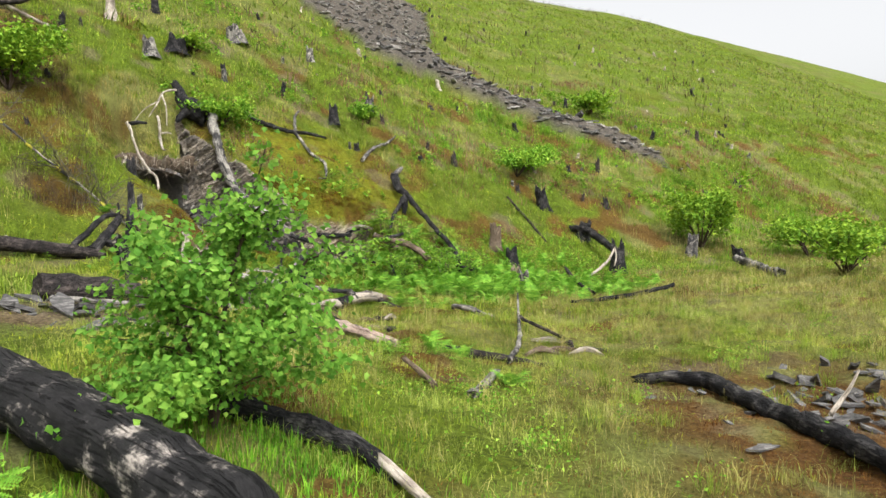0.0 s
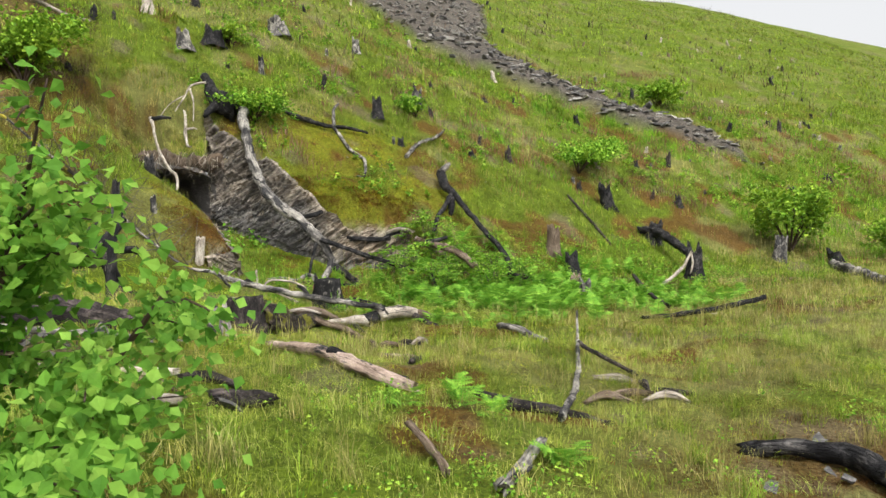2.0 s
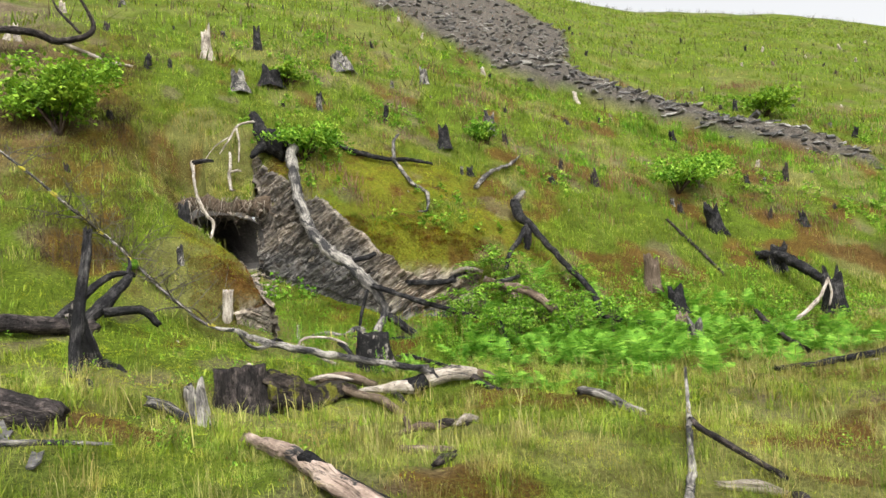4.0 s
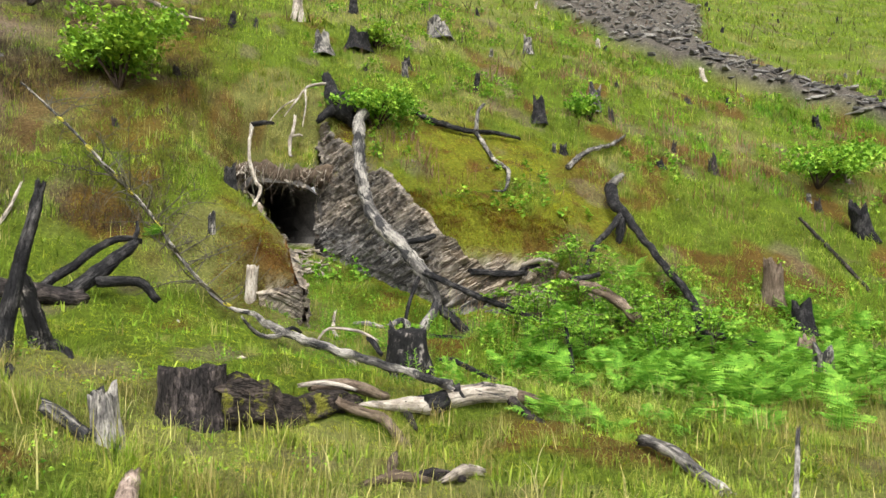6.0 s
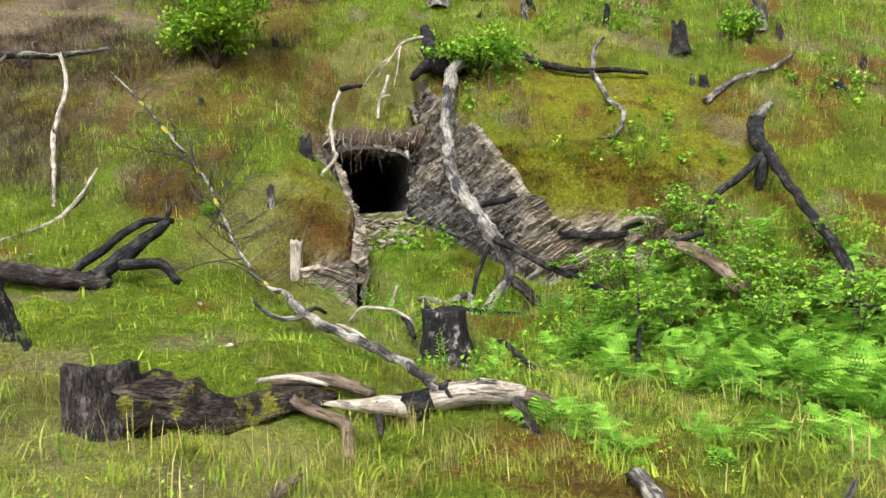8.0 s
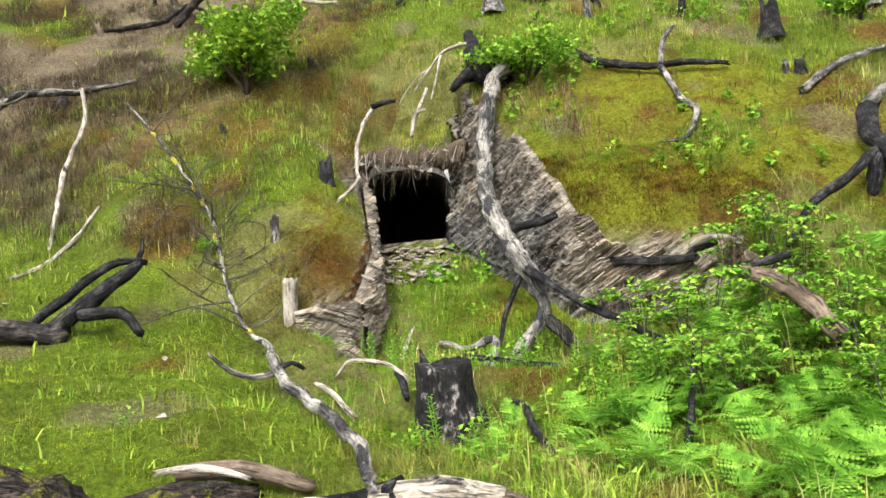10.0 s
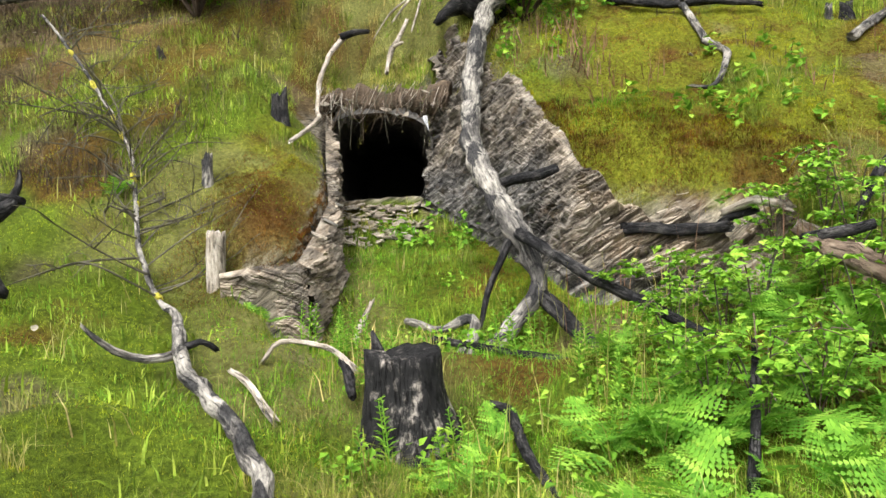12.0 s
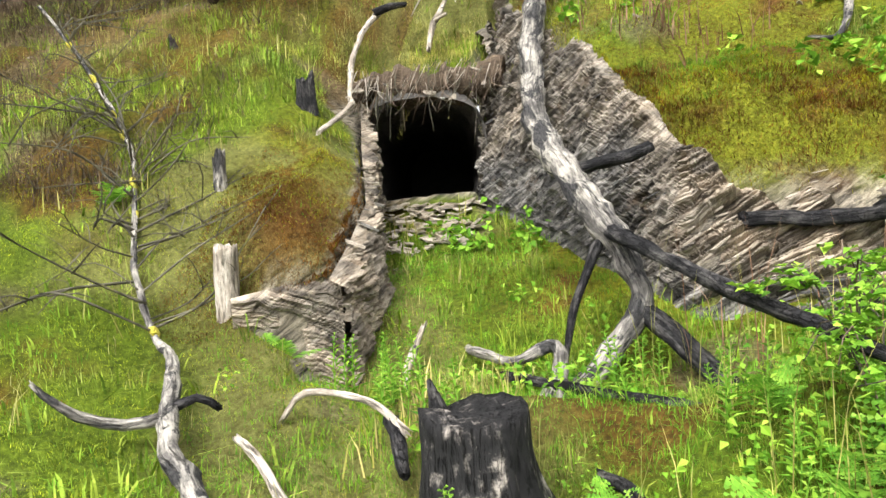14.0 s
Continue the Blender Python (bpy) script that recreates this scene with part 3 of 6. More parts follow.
def tube(points, radii, material, seed=0, around=10, rough=0.14, gap=0.08, jagged=0.0, name="wood"):
    """A knobbly tapered limb along a line."""
    line, rad = smooth_line(points, radii, gap)
    rng = np.random.RandomState(seed + 7)
    n = len(line)
    if n > 3:
        w = np.linspace(0, n * gap * 4.0, n)
        sway = np.stack([vnoise(w + seed, w * 0 + k * 9.1, seed + k) - 0.5 for k in range(3)], -1) * np.minimum(rad * 0.55, 0.035)[:, None]
        sway[0] = sway[-1] = 0
        line = line + sway
    tang = np.gradient(line, axis=0)
    tang /= np.linalg.norm(tang, axis=1)[:, None] + 1e-9
    side = np.cross(tang[0], (0.31, 0.22, 0.92))
    if np.linalg.norm(side) < 0.2:
        side = np.cross(tang[0], (1, 0, 0))
    a = np.linspace(0, 2 * np.pi, around, endpoint=False)
    verts = []
    knob = 1 + rough * (fbm(np.linspace(0, n * gap * 9, n)[:, None] + seed, a[None, :] * 1.1 + seed * 3.7, seed, 2) - 0.5) * 2.4
    knob = (knob + np.roll(knob, 1, axis=1)) / 2
    ridge = vnoise(a[None, :] * around / 6.0 + seed, np.linspace(0, n * gap * 1.5, n)[:, None] + seed, seed + 3)
    knob = knob * (1 + rough * 0.9 * (ridge - 0.5))
    for i in range(n):
        side = side - tang[i] * side.dot(tang[i])
        side /= np.linalg.norm(side) + 1e-9
        up = np.cross(tang[i], side)
        push = 0.0
        if jagged and i in (0, n - 1):
            push = (rng.rand(around)[:, None] - 0.3) * jagged * tang[i] * (1 if i else -1)
        verts.append(line[i] + (np.cos(a)[:, None] * side + np.sin(a)[:, None] * up) * (rad[i] * knob[i])[:, None] + push)
    verts = np.concatenate(verts)
    idx = np.arange(n * around).reshape(n, around)
    nxt = np.roll(idx, -1, axis=1)
    quads = np.stack([idx[:-1], nxt[:-1], nxt[1:], idx[1:]], -1).reshape(-1, 4).tolist()
    caps = []
    for row, end, inward in ((0, line[0], 1), (n - 1, line[-1], -1)):
        verts = np.vstack([verts, end + tang[row] * inward * 0.25 * rad[row]])
        c = len(verts) - 1
        for j in range(around):
            k = (j + 1) % around
            tri = (c, idx[row][k], idx[row][j]) if row == 0 else (c, idx[row][j], idx[row][k])
            caps.append(tri)
    me = bpy.data.meshes.new(name)
    me.from_pydata(verts.tolist(), [], quads + [tuple(int(v) for v in t) for t in caps])
    for poly in me.polygons:
        poly.use_smooth = len(poly.vertices) == 4
    turn = np.concatenate([np.tile(np.stack([np.cos(a), np.sin(a)], -1), (n, 1)), np.zeros((2, 2))]) * np.concatenate([np.repeat(rad, around), [0.0, 0.0]])[:, None]
    run = np.concatenate([[0.0], np.cumsum(np.linalg.norm(np.diff(line, axis=0), axis=1))])
    along = np.concatenate([np.repeat(run, around), [run[0], run[-1]]])
    set_grain(me, np.column_stack([turn + seed * 0.37, along]))
    me.materials.append(material)
    return me


def set_grain(me, values):
    """Where the wood's grain lies: across in x and y, along in z."""
    layer = me.attributes.new("grain", "FLOAT_VECTOR", "POINT")
    layer.data.foreach_set("vector", np.asarray(values, np.float32).ravel())


def on_land(points, sink=0.0):
    """Points given as x, y and a height over the ground."""
    return [(x, y, h(x, y) + up - sink) for x, y, up in points]


def limb_thing(name, label, category, trunk, radii, material, branches=(), seed=1, around=14, rough=0.34, jagged=0.1, group="", trunk_name="trunk"):
    """A fallen tree or branch: a trunk and its side branches, each (line, radii, material)."""
    base = Vector(trunk[0])
    root = thing(name, label, category, base, group)
    local = lambda pts: [tuple(Vector(q) - base) for q in pts]
    part(trunk_name, tube(local(trunk), radii, material, seed, around, rough, 0.06, jagged=jagged, name=trunk_name), root)
    for k, (line, rad, mat) in enumerate(branches):
        part("branch", tube(local(line), rad, mat, seed + k + 1, 8, rough, jagged=jagged * 0.4, name="branch"), root)
    return root


def stump_mesh(radius, height, material, seed, flare=1.5, lean=(0, 0), cut=0.1, around=26, rows=14):
    """A stump: flared roots, furrowed sides and a broken or sawn top."""
    rng = np.random.RandomState(seed)
    a = np.linspace(0, 2 * np.pi, around, endpoint=False)
    phase = rng.rand(3) * 6.28
    verts = []
    for i in range(rows):
        q = i / (rows - 1)
        f = 1 + (flare - 1) * (1 - q) ** 2.2 * (1 + 0.35 * np.sin(a * 4 + phase[0]) + 0.2 * np.sin(a * 7 + phase[1]))
        f = f * (1 + 0.12 * (fbm(a * 2.3 + seed, np.full(around, q * 3.0), seed) - 0.5) * 2)
        top = (cut * 1.6 * (vnoise(a * 1.6 + seed, a * 0 + 1.0, seed) - 0.35) + cut * 0.8 * (vnoise(a * 5 + seed, a * 0 + 4.0, seed) - 0.5)) * (1 if i == rows - 1 else q ** 5)
        z = q * height + top - 0.12 * (1 - q)
        verts.append(np.stack([np.cos(a) * radius * f + lean[0] * q, np.sin(a) * radius * f + lean[1] * q, z], -1))
    inner = verts[-1].copy()
    inner[:, :2] = (inner[:, :2] - np.array(lean)) * 0.62 + np.array(lean)
    inner[:, 2] -= cut * 0.35 * rng.rand(around) + 0.01
    verts.append(inner)
    verts = np.concatenate(verts + [np.array([[lean[0], lean[1], height - cut * 0.3]])])
    n = rows + 1
    idx = np.arange(n * around).reshape(n, around)
    nxt = np.roll(idx, -1, axis=1)
    faces = np.stack([idx[:-1], nxt[:-1], nxt[1:], idx[1:]], -1).reshape(-1, 4).tolist()
    c = len(verts) - 1
    faces += [(int(idx[-1][j]), int(nxt[-1][j]), c) for j in range(around)]
    me = bpy.data.meshes.new("stump")
    me.from_pydata(verts.tolist(), [], faces)
    set_grain(me, verts + seed * 0.37)
    me.materials.append(material)
    for k, poly in enumerate(me.polygons):
        poly.use_smooth = True
    return me


def stump(x, y, radius, height, material, label, seed, flare=1.5, lean=(0, 0), cut=0.1, group="", around=26):
    ob = new("tree_stump", stump_mesh(radius, height, material, seed, flare, lean, cut, around))
    ob.location = (x, y, h(x, y))
    return tagged(ob, label, "stump", group)


# grey tree fallen over the cut
fallen = limb_thing("fallen_tree", "weathered grey fallen tree leaning over the rock cut", "dead tree",
    [(-6.95, 20.0, 4.55), (-6.70, 19.45, 4.05), (-5.93, 18.47, 2.62), (-5.25, 17.95, 1.95), (-4.55, 17.50, 1.55), (-4.02, 17.30, 1.09), (-3.72, 17.28, 0.62), (-3.80, 16.95, 0.20), (-3.95, 16.7, -0.02)],
    [0.13, 0.125, 0.12, 0.12, 0.115, 0.10, 0.085, 0.08, 0.06], GREY,
    [([(-4.02, 17.30, 1.09), (-3.3, 17.05, 0.88), (-2.2, 16.8, 0.55), (-1.75, 16.75, 0.42)], [0.06, 0.05, 0.042, 0.025], CHAR),
     ([(-3.73, 17.25, 0.52), (-3.35, 17.25, 0.28), (-3.0, 17.3, 0.02)], [0.085, 0.085, 0.075], CHAR),
     ([(-4.6, 17.55, 1.55), (-4.35, 17.85, 1.65), (-4.2, 18.1, 1.72)], [0.07, 0.06, 0.045], CHAR),
     ([(-4.06, 17.25, 1.0), (-4.1, 17.0, 0.55), (-4.15, 16.9, 0.1)], [0.04, 0.03, 0.025], CHAR)], seed=3)
bleached_root = limb_thing("fallen_branch", "bleached curled root lying in the cut", "branch",
    [(-4.97, 16.67, 0.22), (-4.6, 16.45, 0.25), (-4.3, 16.55, 0.22), (-4.06, 16.76, 0.30), (-3.75, 16.45, 0.10), (-3.45, 16.2, -0.1)], [0.02, 0.035, 0.035, 0.05, 0.05, 0.04], GREY,
    [([(-3.80, 16.5, 0.13), (-3.75, 16.2, -0.05), (-3.75, 16.0, -0.35)], [0.06, 0.065, 0.07], GREY)], seed=9)
limb_thing("fallen_branch", "thin charred pole lying across the cut", "branch", [(-4.1, 16.3, 0.18), (-3.2, 16.6, 0.10), (-2.2, 17.0, 0.03)], [0.035, 0.04, 0.03], CHAR, seed=12)
limb_thing("fallen_branch", "charred curved branch among the ferns", "branch", [(-3.1, 16.05, -0.16), (-2.75, 15.9, -0.14), (-2.35, 15.6, -0.19), (-1.75, 15.25, -0.28)], [0.03, 0.038, 0.036, 0.025], CHAR, seed=14)

# the sawn stump before the cut
stump(-3.22, 15.38, 0.262, 0.60, CHARLOG, "charred sawn-off tree stump with a flared base", 5, 1.7, (-0.02, -0.03), 0.045, around=48)
part("torn_bark", tube([(-0.20, -0.09, 0.62), (-0.215, -0.10, 0.45), (-0.235, -0.11, 0.28)], [0.03, 0.055, 0.03], PINK, 4, 8, 0.3), bpy.data.objects["tree_stump"], "pinkish freshly split wood")
part("splinter", tube([(-0.21, -0.10, 0.50), (-0.215, -0.11, 0.60), (-0.235, -0.13, 0.74)], [0.06, 0.045, 0.012], CHAR, 5, 8, 0.3), bpy.data.objects["tree_stump"], "charred upright splinter")

# dead tree with yellow lichen, fallen down the slope, and its many twigs
DEAD_LINE = [(-1.80, 13.62, -0.02), (-2.53, 13.95, 0.02), (-3.30, 14.1, 0.12), (-4.07, 14.16, 0.25), (-4.85, 14.38, 0.40), (-5.10, 14.45, 0.50), (-5.73, 14.49, 0.62), (-6.33, 14.54, 1.02), (-7.10, 14.74, 1.53), (-7.88, 14.92, 2.12), (-8.71, 14.90, 2.76), (-9.54, 14.75, 3.50), (-10.38, 14.55, 4.20)]
rng = random.Random(21)
twigs = []
for k in range(64):
    i = rng.uniform(5.6, 11.6)
    a = Vector(DEAD_LINE[int(i)]).lerp(Vector(DEAD_LINE[int(i) + 1]), i % 1)
    turn = rng.uniform(0, 2 * math.pi)
    out = Vector((math.cos(turn) * 0.35, math.sin(turn), rng.uniform(-0.15, 0.75))).normalized() * rng.uniform(0.35, 1.2)
    b = a + out * 0.5 + Vector((rng.uniform(-0.1, 0.1), rng.uniform(-0.1, 0.1), rng.uniform(-0.02, 0.12)))
    c = a + out + Vector((rng.uniform(-0.3, 0.3), rng.uniform(-0.3, 0.3), rng.uniform(-0.35, 0.25)))
    for q in (b, c):
        q.z = max(q.z, h(q.x, q.y) + 0.03)
    rad = rng.uniform(0.006, 0.013)
    twigs.append(([tuple(a), tuple(b), tuple(c)], [rad, rad * 0.75, rad * 0.35], TWIG))
    for j in range(3):
        e = b.lerp(c, rng.uniform(0, 0.9))
        f = e + Vector((rng.uniform(-0.3, 0.3), rng.uniform(-0.3, 0.3), rng.uniform(-0.1, 0.3)))
        f.z = max(f.z, h(f.x, f.y) + 0.03)
        twigs.append(([tuple(e), tuple(e.lerp(f, 0.55) + Vector((0.02, 0.02, 0.03))), tuple(f)], [rad * 0.5, rad * 0.4, rad * 0.2], TWIG))
dead = limb_thing("fallen_tree", "grey dead sapling with many twigs and yellow lichen", "dead tree", DEAD_LINE,
    [0.045, 0.05, 0.055, 0.055, 0.052, 0.035, 0.024, 0.025, 0.026, 0.026, 0.025, 0.022, 0.018], GREY, twigs +
    [([(-4.45, 14.25, 0.30), (-4.59, 14.06, 0.27), (-4.62, 13.85, 0.36), (-4.66, 13.66, 0.55)], [0.035, 0.032, 0.028, 0.012], GREY),
     ([(-4.50, 14.27, 0.32), (-4.45, 14.40, 0.36), (-4.40, 14.5, 0.30)], [0.03, 0.025, 0.02], CHAR)], seed=31)
for k, at in enumerate((5.9, 7.9, 8.4, 9.3, 9.7, 10.4, 11.1)):
    a, b = Vector(DEAD_LINE[int(at)]), Vector(DEAD_LINE[int(at) + 1])
    mid, way = a.lerp(b, at % 1), (b - a).normalized()
    o = mid - Vector(DEAD_LINE[0])
    part("lichen", tube([tuple(o - way * 0.09), tuple(o), tuple(o + way * 0.09)], [0.020, 0.034, 0.020], LICHEN, 60 + k, 9, 0.45, 0.02), dead, "yellow lichen crust")

# broken pale log and the rotten trunk behind it
limb_thing("fallen_log", "broken log of pale split wood with a charred middle", "log",
    on_land([(-2.50, 13.05, 0.12), (-2.2, 13.32, 0.13), (-1.95, 13.6, 0.13)]), [0.02, 0.07, 0.10], PALE,
    [(on_land([(-2.2, 13.32, 0.13), (-1.95, 13.6, 0.15), (-1.74, 13.8, 0.15)]), [0.08, 0.12, 0.12], CHAR),
     (on_land([(-1.85, 13.68, 0.14), (-1.55, 13.98, 0.16), (-1.30, 14.25, 0.11)]), [0.115, 0.12, 0.085], PALE),
     (on_land([(-1.30, 14.22, 0.11), (-1.1, 14.32, 0.06), (-0.95, 14.36, 0.0)]), [0.08, 0.06, 0.03], BROWN),
     (on_land([(-1.30, 14.15, 0.08), (-1.1, 14.0, 0.02), (-0.85, 13.8, -0.02)]), [0.06, 0.055, 0.05], CHARBARK),
     (on_land([(-2.66, 12.8, 0.12), (-2.25, 13.0, 0.1), (-2.0, 12.85, 0.06), (-1.8, 12.7, 0.02)]), [0.05, 0.055, 0.05, 0.05], BROWN),
     (on_land([(-3.01, 12.83, 0.1), (-2.8, 13.2, 0.12), (-2.55, 13.6, 0.06)]), [0.05, 0.07, 0.05], BROWN),
     (on_land([(-3.05, 12.7, 0.16), (-2.9, 12.95, 0.17), (-2.7, 13.2, 0.12)]), [0.02, 0.035, 0.02], PALE)], seed=41, rough=0.22)
rotten = limb_thing("fallen_log", "broad charred butt of a fallen trunk, rotting and mossy", "log",
    on_land([(-3.15, 11.62, 0.12), (-3.02, 11.85, 0.10), (-2.88, 12.3, 0.03), (-2.78, 12.8, 0.02), (-2.7, 13.2, -0.02)]), [0.25, 0.26, 0.18, 0.14, 0.08], ROTTEN, seed=43, rough=0.42, around=40, jagged=0.12)
butt = part("butt", stump_mesh(0.27, 0.49, CHARBARK, 44, 1.35, (-0.03, -0.03), 0.05, 44, 18), rotten, "charred sawn end standing upright")
butt.location = Vector((-3.22, 11.50, h(-3.22, 11.50) - 0.04)) - rotten.location
stump(-3.04, 10.5, 0.10, 0.30, GREY, "short bleached and charred stub", 18, 1.3, (-0.1, 0.0), 0.12)

# burnt forked stump with two prongs
limb_thing("burnt_snag", "thin tall burnt snag leaning over the grass", "dead tree",
    [(-4.80, 10.78, 0.20), (-4.86, 10.90, 0.80), (-4.93, 11.08, 1.40), (-5.0, 11.25, 1.95)], [0.075, 0.065, 0.058, 0.045], CHAR, [([(-4.85, 10.85, 0.30), (-4.6, 10.75, 0.30), (-4.35, 10.55, 0.26)], [0.05, 0.04, 0.025], CHAR)], seed=51, rough=0.2)
limb_thing("burnt_snag", "short charred leaning stub with flaking ash", "dead tree",
    [(-5.08, 11.40, 0.25), (-5.12, 11.32, 0.62), (-5.22, 11.20, 1.05)], [0.12, 0.095, 0.085], CHARLOG, [([(-5.0, 11.42, 0.42), (-4.8, 11.40, 0.36), (-4.62, 11.36, 0.24)], [0.06, 0.05, 0.03], CHAR)], seed=52, rough=0.2)
limb_thing("burnt_log", "burnt black forked log on the grass", "log",
    [(-8.0, 11.0, 1.05), (-7.25, 11.75, 0.95), (-6.75, 12.3, 0.85), (-6.35, 12.75, 0.75)], [0.13, 0.13, 0.12, 0.11], CHARBARK,
    [([(-6.45, 12.65, 0.80), (-6.35, 13.1, 1.15), (-6.4, 13.55, 1.48)], [0.11, 0.09, 0.06], CHAR),
     ([(-6.75, 12.45, 0.85), (-6.6, 12.95, 1.25), (-6.5, 13.35, 1.50), (-6.35, 13.6, 1.47)], [0.06, 0.055, 0.05, 0.035], CHAR),
     ([(-6.4, 13.5, 1.46), (-6.42, 13.58, 1.6), (-6.45, 13.6, 1.74)], [0.04, 0.03, 0.015], CHAR),
     ([(-6.3, 12.9, 0.95), (-5.95, 13.2, 0.95), (-5.75, 13.35, 0.72)], [0.07, 0.06, 0.045], CHAR)], seed=55, rough=0.22)
limb_thing("fallen_log", "thick charred log end with peeling bark", "log", on_land([(-4.9, 8.6, 0.12), (-4.2, 9.05, 0.16), (-3.55, 9.3, 0.05)]), [0.20, 0.19, 0.13], CHARBARK, seed=57, rough=0.25)
limb_thing("fallen_branch", "thin grey branch resting on slate rubble", "branch", on_land([(-4.2, 7.9, 0.12), (-3.5, 8.4, 0.1), (-2.9, 9.1, 0.06)]), [0.035, 0.03, 0.012], GREY, seed=58)
limb_thing("fallen_branch", "short charred and bleached log in the grass", "branch", on_land([(-3.5, 10.3, 0.12), (-3.3, 10.3, 0.10), (-3.1, 10.35, 0.02)]), [0.05, 0.05, 0.045], GREY, seed=59)

# thick burnt log lying before the birch, and the low ones around
limb_thing("burnt_log", "thick burnt log with flaking grey bark", "log", [(-2.9, 4.35, 0.50), (-1.98, 3.80, 0.34), (-1.40, 3.47, 0.24), (-0.93, 3.18, 0.15), (-0.48, 2.85, 0.08), (-0.15, 2.6, 0.0)], [0.19, 0.18, 0.175, 0.17, 0.165, 0.15], CHARLOG, seed=61, around=24, rough=0.16)
limb_thing("burnt_log", "low charred branch half sunk in grass", "branch", on_land([(-1.0, 4.4, 0.06), (-0.5, 4.35, 0.06), (-0.1, 4.15, 0.08), (0.15, 4.0, 0.03)]), [0.07, 0.075, 0.06, 0.05], CHAR,
    [(on_land([(0.05, 4.05, 0.08), (0.25, 3.9, 0.08), (0.42, 3.75, 0.02)]), [0.03, 0.03, 0.015], PALE)], seed=63)
limb_thing("burnt_log", "long bent charred log on rusty moss", "log", on_land([(2.45, 8.1, 0.02), (2.8, 7.95, 0.08), (3.18, 7.7, 0.12), (3.28, 6.6, 0.10), (3.45, 5.4, 0.08), (3.55, 4.6, 0.08)]), [0.05, 0.075, 0.085, 0.085, 0.09, 0.09], CHAR,
    [(on_land([(3.42, 5.75, 0.2), (3.65, 5.95, 0.34), (3.8, 6.05, 0.5)]), [0.02, 0.018, 0.008], PALE)], seed=65)
limb_thing("fallen_branch", "silvery birch stick with a forked end", "branch", on_land([(1.45, 13.2, 0.5), (1.42, 12.6, 0.22), (1.36, 11.6, 0.1), (1.26, 10.0, 0.07), (1.0, 8.1, 0.07)]), [0.014, 0.022, 0.028, 0.034, 0.034], GREY,
    [(on_land([(1.38, 11.6, 0.12), (1.65, 11.0, 0.10), (1.95, 10.5, 0.04)]), [0.03, 0.03, 0.02], CHARBARK)], seed=67)
limb_thing("fallen_branch", "pale weathered stick in the grass", "branch", on_land([(0.82, 7.35, 0.06), (0.72, 7.0, 0.06), (0.58, 6.5, 0.04)]), [0.035, 0.045, 0.05], GREY, seed=68)
limb_thing("fallen_branch", "charred log with a split pale end", "log", on_land([(-2.35, 10.1, 0.08), (-1.45, 9.3, 0.09), (-0.75, 8.8, 0.08), (-0.35, 8.65, 0.03)]), [0.045, 0.065, 0.075, 0.055], SPLIT,
    [(on_land([(-1.3, 9.15, 0.14), (-0.8, 8.95, 0.1), (-0.45, 8.85, 0.04)]), [0.05, 0.045, 0.03], CHAR)], seed=69)
limb_thing("fallen_branch", "grey dead branch on dry grass", "branch", on_land([(0.25, 13.3, 0.08), (0.55, 13.0, 0.1), (0.95, 12.5, 0.03)]), [0.05, 0.055, 0.04], GREY, seed=70)
limb_thing("fallen_branch", "dark half-buried branch in grass", "branch", on_land([(0.23, 8.67, 0.05), (0.55, 8.45, 0.06), (0.9, 8.5, 0.05), (1.4, 8.3, 0.02)]), [0.03, 0.05, 0.045, 0.025], CHARBARK, seed=71)
limb_thing("fallen_branch", "thin charred pole at the foot of the slope", "branch", on_land([(2.9, 16.1, 0.06), (4.3, 16.9, 0.1), (5.65, 17.7, 0.16)]), [0.035, 0.06, 0.05], CHAR, seed=72)
limb_thing("fallen_branch", "short broken brown stick", "branch", on_land([(-0.1, 7.1, 0.12), (0.08, 6.85, 0.07), (0.22, 6.6, 0.03)]), [0.025, 0.03, 0.03], BROWN, seed=73)
limb_thing("fallen_branch", "broken charred log piece in rusty moss", "log", on_land([(-1.45, 6.85, 0.06), (-1.3, 7.1, 0.07), (-1.25, 7.35, 0.05)]), [0.06, 0.07, 0.05], CHARBARK, seed=74)
for k, (x, y) in enumerate(((-1.2, 11.4), (-1.0, 11.6), (-0.8, 11.7), (-2.0, 7.0), (-1.8, 7.5), (-2.3, 7.4), (-1.5, 11.9), (-2.1, 13.3), (-1.6, 6.4), (1.75, 9.6), (1.95, 9.9), (2.1, 9.5), (1.5, 9.2), (2.25, 10.0), (1.7, 10.2), (-0.9, 10.6), (-0.6, 10.2))):
    a = rng.uniform(0, 3.1)
    limb_thing("wood_chip", "splintered piece of brown rotten wood", "wood", on_land([(x - 0.22 * math.cos(a), y - 0.22 * math.sin(a), 0.03), (x, y, 0.06), (x + 0.22 * math.cos(a), y + 0.22 * math.sin(a), 0.04)]), [0.02, 0.045, 0.025], (BROWN, CHARBARK, PALE)[k % 3], seed=80 + k, rough=0.3, group="wood chips in the grass")

